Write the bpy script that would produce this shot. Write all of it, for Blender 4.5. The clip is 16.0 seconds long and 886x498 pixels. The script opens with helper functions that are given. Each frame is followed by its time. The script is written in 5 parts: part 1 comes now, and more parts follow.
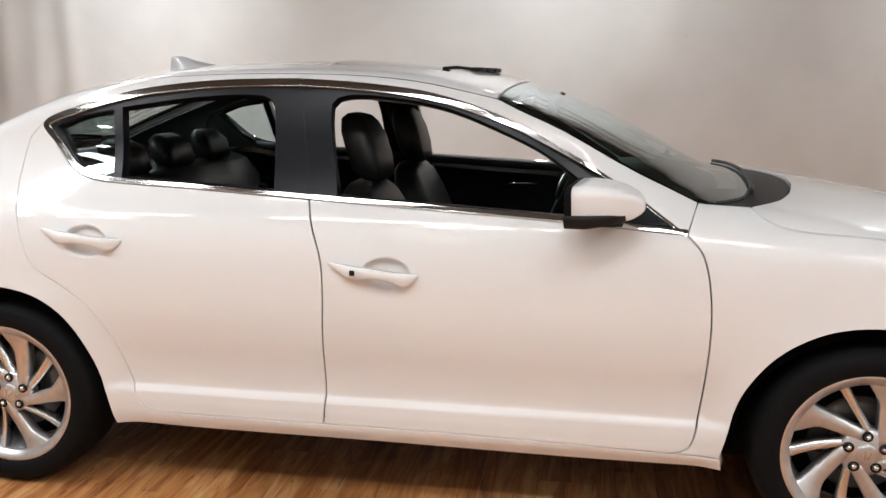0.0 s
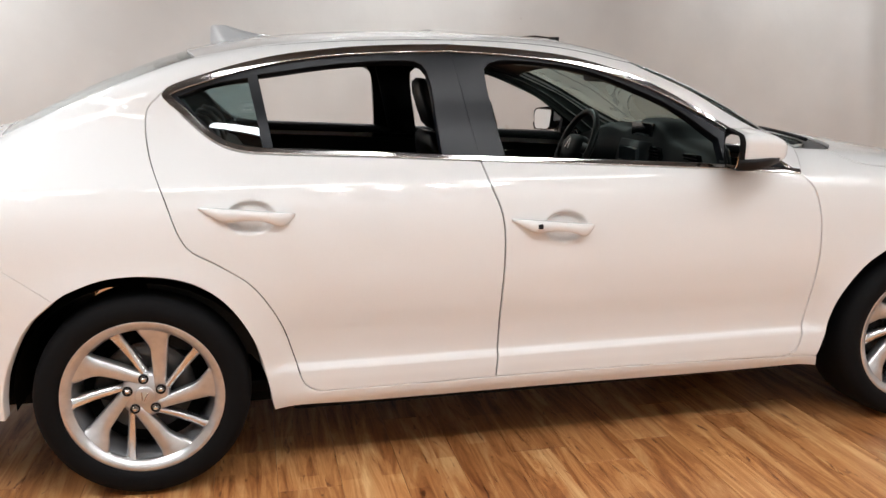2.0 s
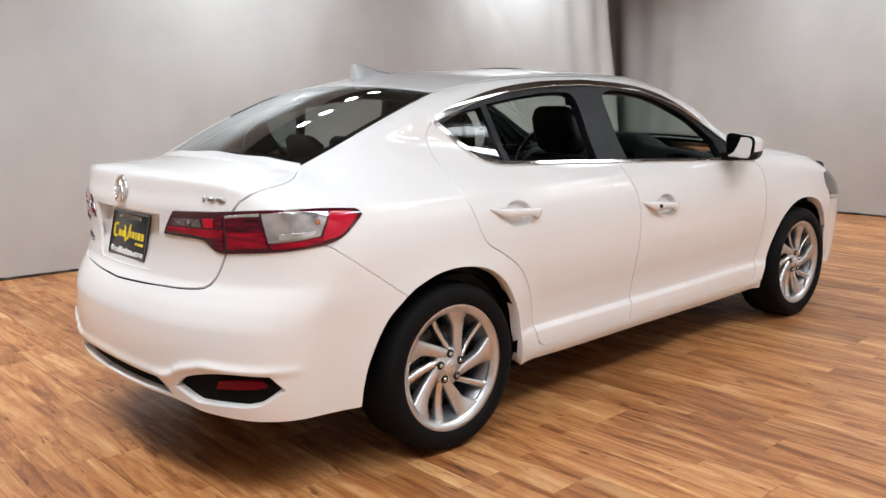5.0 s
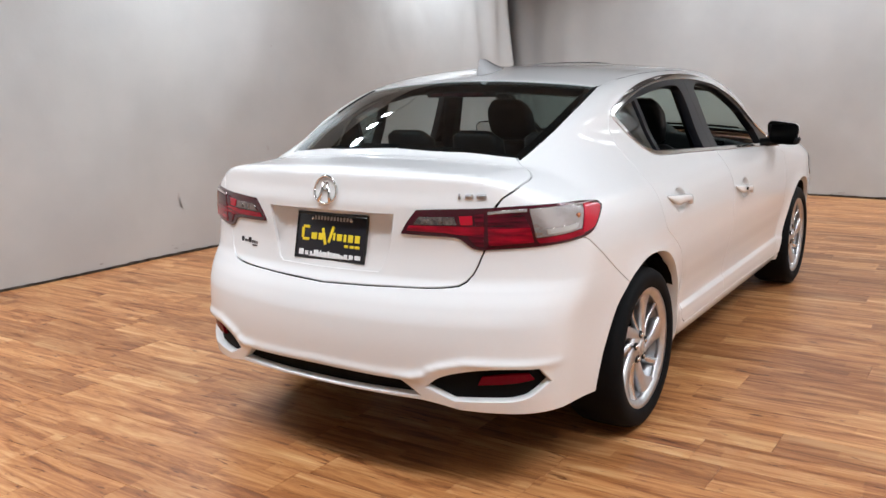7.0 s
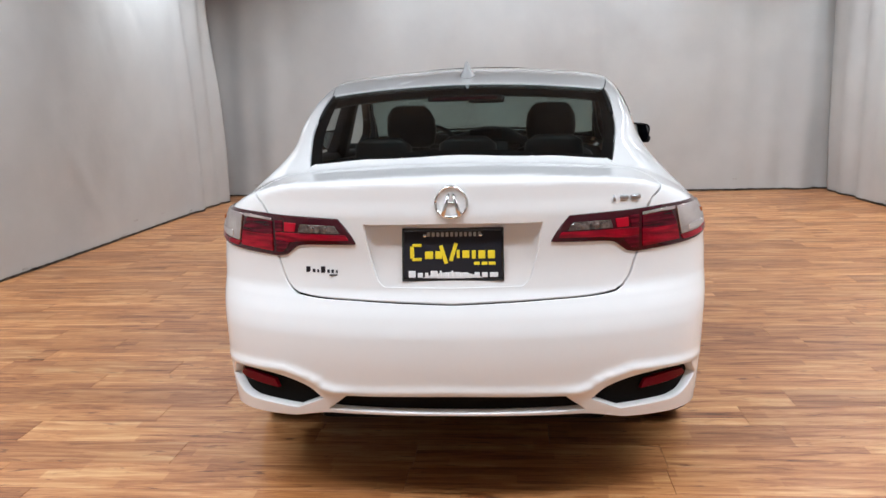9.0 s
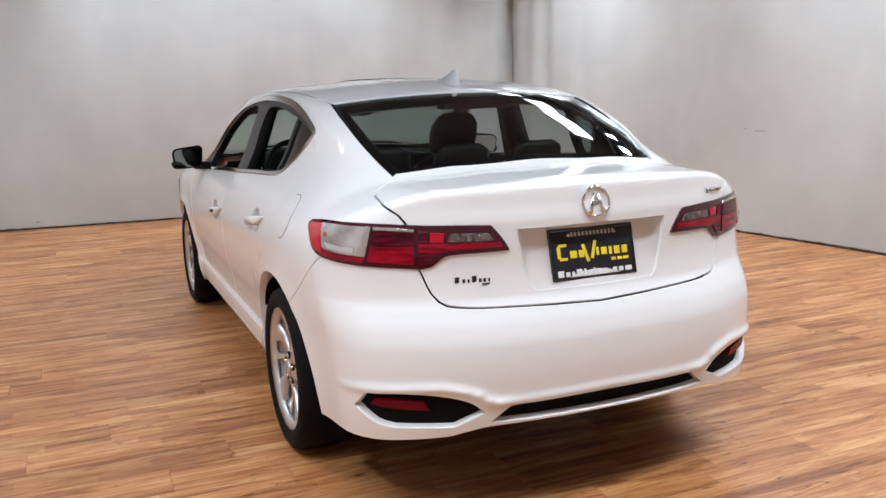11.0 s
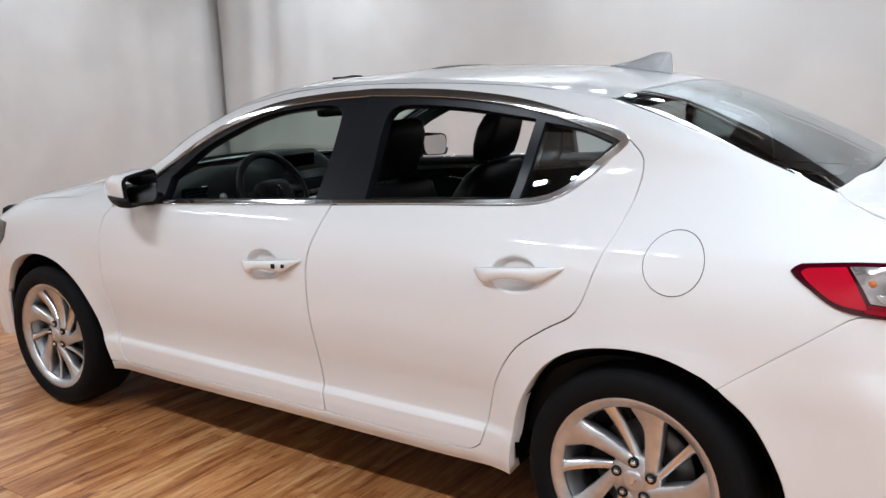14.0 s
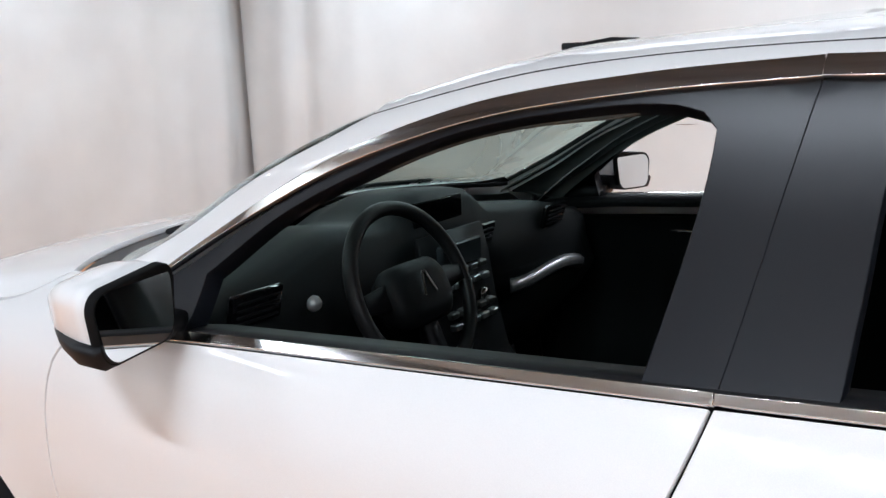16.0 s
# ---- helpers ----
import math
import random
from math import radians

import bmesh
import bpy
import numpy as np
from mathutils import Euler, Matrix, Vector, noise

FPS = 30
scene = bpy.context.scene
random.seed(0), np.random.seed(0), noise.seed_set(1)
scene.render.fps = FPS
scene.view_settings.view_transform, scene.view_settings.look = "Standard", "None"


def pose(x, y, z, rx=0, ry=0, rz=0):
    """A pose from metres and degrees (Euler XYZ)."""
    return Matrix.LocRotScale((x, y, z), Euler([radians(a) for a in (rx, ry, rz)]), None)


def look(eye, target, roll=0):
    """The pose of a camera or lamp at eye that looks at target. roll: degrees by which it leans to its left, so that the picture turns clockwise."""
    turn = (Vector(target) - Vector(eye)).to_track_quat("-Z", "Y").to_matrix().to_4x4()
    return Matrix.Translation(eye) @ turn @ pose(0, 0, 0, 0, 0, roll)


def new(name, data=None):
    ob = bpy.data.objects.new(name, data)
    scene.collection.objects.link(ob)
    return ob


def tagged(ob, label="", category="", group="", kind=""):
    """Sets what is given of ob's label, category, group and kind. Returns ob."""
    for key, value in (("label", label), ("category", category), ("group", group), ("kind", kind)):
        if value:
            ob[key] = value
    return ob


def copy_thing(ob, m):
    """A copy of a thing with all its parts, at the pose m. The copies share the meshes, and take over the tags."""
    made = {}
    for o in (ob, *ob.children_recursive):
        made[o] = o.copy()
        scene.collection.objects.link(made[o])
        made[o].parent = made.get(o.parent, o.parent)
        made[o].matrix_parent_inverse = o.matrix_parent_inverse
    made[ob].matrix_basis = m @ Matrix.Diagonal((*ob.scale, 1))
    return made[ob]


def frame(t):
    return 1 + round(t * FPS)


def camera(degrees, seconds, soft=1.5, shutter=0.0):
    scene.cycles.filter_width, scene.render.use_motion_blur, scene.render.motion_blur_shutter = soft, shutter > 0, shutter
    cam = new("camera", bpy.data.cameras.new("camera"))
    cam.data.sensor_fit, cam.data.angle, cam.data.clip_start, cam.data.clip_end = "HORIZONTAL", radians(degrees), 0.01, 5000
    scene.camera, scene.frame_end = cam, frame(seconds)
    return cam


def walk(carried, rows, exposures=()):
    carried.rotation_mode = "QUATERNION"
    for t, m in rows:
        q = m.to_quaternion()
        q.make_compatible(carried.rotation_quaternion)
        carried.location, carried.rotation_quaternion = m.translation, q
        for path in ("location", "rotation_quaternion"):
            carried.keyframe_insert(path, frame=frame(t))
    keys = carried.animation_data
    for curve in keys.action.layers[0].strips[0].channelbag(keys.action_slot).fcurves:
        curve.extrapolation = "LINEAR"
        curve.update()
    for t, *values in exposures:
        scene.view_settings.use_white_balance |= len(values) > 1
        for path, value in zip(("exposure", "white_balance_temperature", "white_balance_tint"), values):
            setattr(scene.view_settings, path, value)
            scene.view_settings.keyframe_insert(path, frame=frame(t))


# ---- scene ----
from mathutils import geometry

cam = camera(54.9, 16.0)
PATH = [
    (0, (0.546, -3.241, 1.339), (0.21, -1.308, 0.95), 0.2),
    (0.5, (0.175, -3.321, 1.329), (-0.076, -1.373, 0.952), 0.0),
    (1, (-0.183, -3.332, 1.305), (-0.368, -1.375, 0.93), -0.2),
    (1.5, (-0.556, -3.362, 1.278), (-0.546, -1.397, 0.909), -0.1),
    (2, (-0.988, -3.37, 1.264), (-0.562, -1.461, 0.852), -0.1),
    (2.5, (-1.399, -3.317, 1.308), (-0.851, -1.453, 0.835), -0.2),
    (3, (-1.841, -3.326, 1.355), (-1.19, -1.496, 0.879), -0.3),
    (3.2, (-2.005, -3.349, 1.379), (-1.305, -1.538, 0.899), -0.2),
    (5.3, (-3.558, -2.924, 1.287), (-2.186, -1.512, 0.935), -1.4),
    (5.5, (-3.699, -2.84, 1.288), (-2.301, -1.455, 0.933), -1.5),
    (6, (-3.95, -2.628, 1.29), (-2.469, -1.33, 0.936), -1.6),
    (6.5, (-4.146, -2.304, 1.321), (-2.598, -1.096, 0.942), -1.5),
    (7, (-4.364, -1.96, 1.344), (-2.735, -0.868, 0.954), -1.5),
    (7.5, (-4.544, -1.549, 1.358), (-2.808, -0.636, 0.965), -1.5),
    (8, (-4.646, -1.099, 1.364), (-2.813, -0.404, 0.971), -1.6),
    (8.5, (-4.757, -0.656, 1.358), (-2.846, -0.208, 0.976), -1.7),
    (9, (-4.759, -0.201, 1.347), (-2.804, -0.028, 0.962), -1.7),
    (11.3, (-4.315, 1.785, 1.334), (-2.574, 0.873, 0.962), -1.7),
    (11.5, (-4.212, 1.955, 1.357), (-2.519, 0.961, 0.974), -1.9),
    (12, (-3.927, 2.358, 1.346), (-2.346, 1.195, 0.962), -1.9),
    (12.5, (-3.548, 2.636, 1.325), (-2.109, 1.304, 0.933), -1.9),
    (13, (-3.091, 2.816, 1.357), (-1.8, 1.344, 0.953), -2.0),
    (13.5, (-2.625, 2.884, 1.373), (-1.444, 1.323, 0.965), -2.1),
    (14, (-2.128, 2.817, 1.389), (-1.01, 1.21, 0.982), -2.0),
    (14.5, (-1.651, 2.674, 1.4), (-0.572, 1.043, 0.98), -2.2),
    (15, (-1.246, 2.348, 1.36), (-0.167, 0.712, 0.958), -1.8),
    (15.5, (-0.865, 1.996, 1.369), (0.214, 0.362, 0.966), -2.0),
    (16, (-0.549, 1.641, 1.339), (0.577, 0.039, 0.935), -2.3),
]

LIGHT = [(0, -0.10, 6560, 12), (3, -0.09, 6520, 12), (5.5, -0.19, 6280, 12), (9, -0.21, 6030, 11), (12.5, -0.21, 6050, 11), (14.5, -0.10, 5920, 10), (15.2, 0.0, 5880, 10), (16, 0.33, 5850, 10)]
walk(cam, [(t, look(eye, target, roll)) for t, eye, target, roll in PATH], LIGHT)

# ---------------------------------------------------------------- world and lights
world = bpy.data.worlds.new("world")
scene.world = world
world.use_nodes = True
world.node_tree.nodes["Background"].inputs[0].default_value = (.8, .85, 1, 1)
world.node_tree.nodes["Background"].inputs[1].default_value = 0.02
PANEL_POWER = 17.0
CEILING = 3.5


# ---------------------------------------------------------------- materials
def material(name, colour=(.5, .5, .5), rough=.5, metal=0.0, coat=0.0, **more):
    m = bpy.data.materials.new(name)
    m.use_nodes = True
    b = m.node_tree.nodes["Principled BSDF"]
    b.inputs["Base Color"].default_value = (*colour, 1)
    b.inputs["Roughness"].default_value = rough
    b.inputs["Metallic"].default_value = metal
    b.inputs["Coat Weight"].default_value = coat
    b.inputs["Coat Roughness"].default_value = .03
    for key, value in more.items():
        b.inputs[key.replace("_", " ")].default_value = value
    return m


def node(m, kind, **at):
    n = m.node_tree.nodes.new(kind)
    if "data_type" in at:
        n.data_type, n.blend_type = at.pop("data_type"), at.pop("blend_type")
    if "operation" in at:
        n.operation = at.pop("operation")
    for key, value in at.items():
        n.inputs[key].default_value = value
    return n


def wire(m, a, b):
    m.node_tree.links.new(a, b)


def bsdf(m):
    return m.node_tree.nodes["Principled BSDF"]


def ramp(m, fac, *stops):
    n = m.node_tree.nodes.new("ShaderNodeValToRGB")
    while len(n.color_ramp.elements) < len(stops):
        n.color_ramp.elements.new(.5)
    for e, (at, c) in zip(n.color_ramp.elements, stops):
        e.position, e.color = at, (*c, 1)
    wire(m, fac, n.inputs[0])
    return n.outputs[0]


def grain(m, scale, strength, distance, detail=3.0, stretch=None):
    """Fine relief from noise at real size."""
    co = node(m, "ShaderNodeTexCoord").outputs["Object"]
    if stretch:
        mp = node(m, "ShaderNodeMapping")
        mp.inputs["Scale"].default_value = stretch
        wire(m, co, mp.inputs[0])
        co = mp.outputs[0]
    n = node(m, "ShaderNodeTexNoise", Scale=scale, Detail=detail)
    wire(m, co, n.inputs["Vector"])
    b = node(m, "ShaderNodeBump", Strength=strength, Distance=distance)
    wire(m, n.outputs[0], b.inputs["Height"])
    wire(m, b.outputs[0], bsdf(m).inputs["Normal"])
    return n


def mottled(m, scale, a, b, detail=4.0, stretch=None):
    co = node(m, "ShaderNodeTexCoord").outputs["Object"]
    if stretch:
        mp = node(m, "ShaderNodeMapping")
        mp.inputs["Scale"].default_value = stretch
        wire(m, co, mp.inputs[0])
        co = mp.outputs[0]
    n = node(m, "ShaderNodeTexNoise", Scale=scale, Detail=detail)
    wire(m, co, n.inputs["Vector"])
    wire(m, ramp(m, n.outputs[0], (.35, a), (.65, b)), bsdf(m).inputs["Base Color"])
    return m


PAINT = material("pearl_white_paint", (.82, .81, .80), .5, 0, 1.0, Specular_IOR_Level=.2)
mottled(PAINT, 900, (.80, .795, .785), (.84, .835, .825), 2)
bsdf(PAINT).inputs["Coat Roughness"].default_value = .065
CHROME = material("chrome", (.80, .79, .77), .09, 1.0)
SILVER = material("machined_alloy", (.66, .65, .65), .32, .85)
mottled(SILVER, 40, (.62, .61, .61), (.70, .69, .69))
BARREL = material("dark_rim_barrel", (.36, .36, .37), .4, .8)
FIN = material("grey_antenna_cover", (.58, .59, .60), .2, 0, .6)
STEEL = material("dull_brake_steel", (.16, .155, .15), .45, .8)
ALLOY_BRIGHT = material("polished_alloy", (.80, .80, .81), .22, .95)
ALLOY_DARK = material("painted_alloy", (.40, .40, .41), .35, .9)
RUBBER = material("tyre_rubber", (.0045, .0045, .005), .72, Specular_IOR_Level=.14)
grain(RUBBER, 180, .25, .002)
BLACK = material("black_plastic", (.009, .009, .010), .5, Specular_IOR_Level=.25)
grain(BLACK, 700, .15, .0006)
SATIN = material("satin_black_pillar", (.008, .009, .012), .28, Specular_IOR_Level=.22)
GLOSS = material("gloss_black", (.006, .006, .007), .06, 0, .6)
DARK = material("dark_cavity", (.006, .006, .006), .8, Specular_IOR_Level=.1)
LEATHER = material("black_leather", (.011, .0105, .0105), .42, Specular_IOR_Level=.38)
grain(LEATHER, 260, .35, .001)
DASH = material("soft_dashboard", (.0065, .0075, .0078), .55, Specular_IOR_Level=.25)
grain(DASH, 420, .3, .0008)
PILLAR = material("grey_pillar_trim", (.085, .095, .092), .6)
LINING = material("grey_headliner", (.09, .09, .09), .9)
RED = material("red_lamp_lens", (.10, .0008, .010), .07, 0, .45, Specular_IOR_Level=.12)
RED_BRIGHT = material("bright_red_lens", (.34, .0012, .018), .10, 0, .45, Specular_IOR_Level=.12)
RED_GLOW = material("clear_red_lens", (.48, .004, .022), .06, 0, .5, Specular_IOR_Level=.15)
RED_DARK = material("dark_red_rim", (.05, .0006, .006), .06, 0, .8, Specular_IOR_Level=.2)
CLEAR = material("clear_lamp_lens", (.42, .37, .365), .14, .8, 1.0)
SMOKE = material("smoky_lamp_lens", (.15, .115, .11), .15, .6, 1.0)
mottled(SMOKE, 60, (.06, .045, .042), (.30, .25, .24), 3)
for lens in (RED, RED_BRIGHT, CLEAR, SMOKE):
    w = node(lens, "ShaderNodeTexVoronoi", Scale=42.0 if lens is CLEAR else 90.0)
    co = node(lens, "ShaderNodeTexCoord")
    wire(lens, co.outputs["Object"], w.inputs["Vector"])
    bp = node(lens, "ShaderNodeBump", Strength=.25 if lens is CLEAR else .3, Distance=.004 if lens is CLEAR else .002)
    wire(lens, w.outputs[0], bp.inputs["Height"])
    wire(lens, bp.outputs[0], bsdf(lens).inputs["Normal"])
REFLECT = material("red_reflector", (.13, .001, .009), .25, 0, .15, Specular_IOR_Level=.1)
mottled(CLEAR, 9, (.40, .36, .355), (.76, .72, .71), 2, (1, 1, 1.6))
mottled(RED, 30, (.022, .0003, .003), (.14, .001, .014), 3, (.3, .3, 3.2))
mottled(RED_BRIGHT, 26, (.13, .0007, .008), (.36, .001, .016), 2, (.35, .35, 2.6))
YELLOW = material("yellow_print", (.80, .62, .02), .45)
WHITE = material("white_print", (.78, .78, .78), .45)
PLATE = material("black_plate", (.012, .012, .018), .3)
SCREEN = material("display_glass", (.055, .062, .068), .12)
MIRROR = material("mirror_glass", (.86, .87, .88), .015, 1.0)


def glass(name, tint, fall=3.0, base=.09):
    """Thin tinted glass: clear, with a mirror sheen that grows towards grazing sight."""
    m = bpy.data.materials.new(name)
    m.use_nodes = True
    t = m.node_tree
    t.nodes.remove(t.nodes["Principled BSDF"])
    tr, gl, mix, lw = (t.nodes.new("ShaderNode" + k) for k in ("BsdfTransparent", "BsdfGlossy", "MixShader", "LayerWeight"))
    tr.inputs[0].default_value = (*tint, 1)
    gl.inputs["Roughness"].default_value = .01
    gl.inputs[0].default_value = (.93, .98, 1, 1)
    lw.inputs[0].default_value = .5
    power, scale = node(m, "ShaderNodeMath", operation="POWER"), node(m, "ShaderNodeMath", operation="MULTIPLY_ADD")
    power.inputs[1].default_value = fall
    scale.inputs[1].default_value, scale.inputs[2].default_value = 1 - base, base
    wire(m, lw.outputs["Facing"], power.inputs[0])
    wire(m, power.outputs[0], scale.inputs[0])
    wire(m, scale.outputs[0], mix.inputs[0])
    wire(m, tr.outputs[0], mix.inputs[1])
    wire(m, gl.outputs[0], mix.inputs[2])
    wire(m, mix.outputs[0], t.nodes["Material Output"].inputs[0])
    return m


GLASS = glass("green_tinted_glass", (.58, .70, .66), 3.6, .07)
GLASS_REAR = glass("rear_window_glass", (.56, .64, .63), 2.7, .06)
GLASS_SIDE = glass("side_glass", (.56, .68, .69), 2.7, .14)

WALL = material("white_fabric_wall", (.59, .60, .59), .85)
mottled(WALL, 1.3, (.555, .565, .555), (.625, .635, .62), 8)
grain(WALL, 7, .12, .02, 5)
CEIL = material("grey_ceiling", (.07, .07, .073), .9)
mottled(CEIL, 2.0, (.055, .055, .058), (.085, .085, .088))
BEAM = material("brown_painted_beam", (.045, .034, .028), .7)
mottled(BEAM, 6, (.035, .026, .021), (.055, .042, .035))
# grime, with the shade of the gap under the walls mixed into the colour
GRIME_SHADE = material("grime_and_foot_shade", (.10, .085, .07), .9)
mottled(GRIME_SHADE, 14, (.05, .04, .035), (.20, .17, .14), 6)


PLANK_W, STRIP = .195, .065


def wood():
    m = material("bamboo_strip_floor", (.4, .2, .08), .34)
    b = bsdf(m)
    info = node(m, "ShaderNodeObjectInfo")
    geo = node(m, "ShaderNodeNewGeometry")
    rnd = node(m, "ShaderNodeMath", operation="ADD")
    wire(m, info.outputs["Random"], rnd.inputs[0])
    wire(m, geo.outputs["Random Per Island"], rnd.inputs[1])
    fr = node(m, "ShaderNodeMath", operation="FRACT")
    wire(m, rnd.outputs[0], fr.inputs[0])
    co = node(m, "ShaderNodeTexCoord")
    # each plank shifts its own grain
    shift = node(m, "ShaderNodeVectorMath", operation="SCALE")
    wire(m, fr.outputs[0], shift.inputs["Scale"])
    shift.inputs[0].default_value = (37, 53, 11)
    add = node(m, "ShaderNodeVectorMath", operation="ADD")
    wire(m, geo.outputs["Position"], add.inputs[0])
    wire(m, shift.outputs[0], add.inputs[1])
    # narrow glued strips, each of its own tone, ends staggered
    sep = node(m, "ShaderNodeSeparateXYZ")
    wire(m, add.outputs[0], sep.inputs[0])

    place = node(m, "ShaderNodeSeparateXYZ")
    wire(m, geo.outputs["Position"], place.inputs[0])

    def count(source, size, extra=None, start=0.0):
        k = node(m, "ShaderNodeMath", operation="MULTIPLY_ADD")
        wire(m, source, k.inputs[0])
        k.inputs[1].default_value = 1 / size
        if extra:
            wire(m, extra, k.inputs[2])
        else:
            k.inputs[2].default_value = start
        fl = node(m, "ShaderNodeMath", operation="FLOOR")
        wire(m, k.outputs[0], fl.inputs[0])
        return fl.outputs[0]

    col = count(place.outputs["X"], STRIP, None, (7.1 + PLANK_W / 2) / STRIP)
    jog = node(m, "ShaderNodeTexWhiteNoise")
    jog.noise_dimensions = "1D"
    wire(m, col, jog.inputs["W"])
    run = count(sep.outputs["Y"], .46, jog.outputs["Value"])
    cell = node(m, "ShaderNodeCombineXYZ")
    wire(m, col, cell.inputs[0])
    wire(m, run, cell.inputs[1])
    strip = node(m, "ShaderNodeTexWhiteNoise")
    strip.noise_dimensions = "2D"
    wire(m, cell.outputs[0], strip.inputs["Vector"])
    mp = node(m, "ShaderNodeMapping")
    mp.inputs["Scale"].default_value = (21, 1.9, 1)
    wire(m, add.outputs[0], mp.inputs[0])
    g = node(m, "ShaderNodeTexNoise", Scale=1.0, Detail=6.0, Roughness=.70, Distortion=.9)
    wire(m, mp.outputs[0], g.inputs["Vector"])
    both_ = node(m, "ShaderNodeMath", operation="MULTIPLY_ADD")
    wire(m, strip.outputs["Value"], both_.inputs[0])
    both_.inputs[1].default_value = .135
    low = node(m, "ShaderNodeMath", operation="SUBTRACT")
    wire(m, g.outputs[0], low.inputs[0])
    low.inputs[1].default_value = .0675
    wire(m, low.outputs[0], both_.inputs[2])
    grainy = ramp(m, both_.outputs[0], (.26, (.125, .034, .011)), (.40, (.325, .118, .036)), (.53, (.515, .228, .080)), (.72, (.71, .43, .20)))
    tone = ramp(m, fr.outputs[0], (0, (.72, .67, .63)), (.3, (.86, .83, .80)), (.65, (.96, .95, .94)), (1, (1.05, 1.06, 1.06)))
    mix = node(m, "ShaderNodeMix", data_type="RGBA", blend_type="MULTIPLY")
    mix.inputs[0].default_value = 1
    wire(m, grainy, mix.inputs[6])
    wire(m, tone, mix.inputs[7])
    # short dark flecks along the grain
    mp2 = node(m, "ShaderNodeMapping")
    mp2.inputs["Scale"].default_value = (46, 9, 1)
    wire(m, add.outputs[0], mp2.inputs[0])
    k = node(m, "ShaderNodeTexNoise", Scale=1.0, Detail=4.0, Distortion=.8)
    wire(m, mp2.outputs[0], k.inputs["Vector"])
    fleck = ramp(m, k.outputs[0], (.63, (1, 1, 1)), (.72, (.34, .23, .18)))
    mix2 = node(m, "ShaderNodeMix", data_type="RGBA", blend_type="MULTIPLY")
    mix2.inputs[0].default_value = 1
    wire(m, mix.outputs[2], mix2.inputs[6])
    wire(m, fleck, mix2.inputs[7])
    wire(m, mix2.outputs[2], b.inputs["Base Color"])
    rg = ramp(m, g.outputs[0], (.3, (.44, .44, .44)), (.7, (.32, .32, .32)))
    wire(m, rg, b.inputs["Roughness"])
    bp = node(m, "ShaderNodeBump", Strength=.12, Distance=.002)
    wire(m, g.outputs[0], bp.inputs["Height"])
    wire(m, bp.outputs[0], b.inputs["Normal"])
    return m


WOOD = wood()


# ---------------------------------------------------------------- mesh helpers
def part(name, source, mat, parent, label=""):
    """One mesh object from a bmesh or a mesh, under its thing."""
    if isinstance(source, bmesh.types.BMesh):
        me = bpy.data.meshes.new(name)
        bmesh.ops.recalc_face_normals(source, faces=source.faces)
        source.to_mesh(me)
        source.free()
    else:
        me = source
    me.materials.clear()
    me.materials.append(mat)
    if mat is PAINT:
        me.materials.append(DARK)
    ob = new(name, me)
    ob.parent = parent
    if label:
        ob["label"] = label
    return ob


def shade(bm, angle=35):
    """Smooth faces, sharp where edges turn by more than the angle."""
    for f in bm.faces:
        f.smooth = True
    for e in bm.edges:
        if len(e.link_faces) == 2 and e.calc_face_angle(0) > radians(angle):
            e.smooth = False
    return bm


def box(x0, x1, y0, y1, z0, z1, bevel=0.0, segments=2, m=None):
    bm = bmesh.new()
    bmesh.ops.create_cube(bm, size=1, matrix=Matrix.Translation(((x0 + x1) / 2, (y0 + y1) / 2, (z0 + z1) / 2)) @ Matrix.Diagonal((x1 - x0, y1 - y0, z1 - z0, 1)))
    if bevel:
        bmesh.ops.bevel(bm, geom=bm.edges[:], offset=bevel, segments=segments, profile=.5, affect="EDGES")
    if m:
        bm.transform(m)
    return shade(bm)


def lathe(profile, steps, axis="y", closed=True):
    """Turns a profile of (radius, along) round the y axis."""
    bm = bmesh.new()
    rings = []
    for i in range(steps):
        a = 2 * math.pi * i / steps
        rings.append([bm.verts.new((r * math.cos(a), h, r * math.sin(a))) for r, h in profile])
    n = len(profile)
    for i in range(steps):
        a, b = rings[i], rings[(i + 1) % steps]
        for j in range(n if closed else n - 1):
            k = (j + 1) % n
            bm.faces.new((a[j], a[k], b[k], b[j]))
    return shade(bm, 40)


def loft(rings, caps=True, closed=True):
    """A skin over rings of points, each with the same count."""
    bm = bmesh.new()
    vs = [[bm.verts.new(p) for p in ring] for ring in rings]
    n = len(rings[0])
    for a, b in zip(vs, vs[1:]):
        for j in range(n if closed else n - 1):
            k = (j + 1) % n
            bm.faces.new((a[j], a[k], b[k], b[j]))
    if caps and closed:
        bm.faces.new(vs[0][::-1])
        bm.faces.new(vs[-1])
    return shade(bm, 50)


def tube(points, radius, sides=8):
    """A round bar along points."""
    rings = []
    pts = [Vector(p) for p in points]
    for i, p in enumerate(pts):
        t = (pts[min(i + 1, len(pts) - 1)] - pts[max(i - 1, 0)]).normalized()
        u = t.cross(Vector((0, 0, 1)) if abs(t.z) < .9 else Vector((1, 0, 0))).normalized()
        v = t.cross(u)
        r = radius(i / (len(pts) - 1)) if callable(radius) else radius
        rings.append([p + u * r * math.cos(2 * math.pi * k / sides) + v * r * math.sin(2 * math.pi * k / sides) for k in range(sides)])
    return loft(rings)


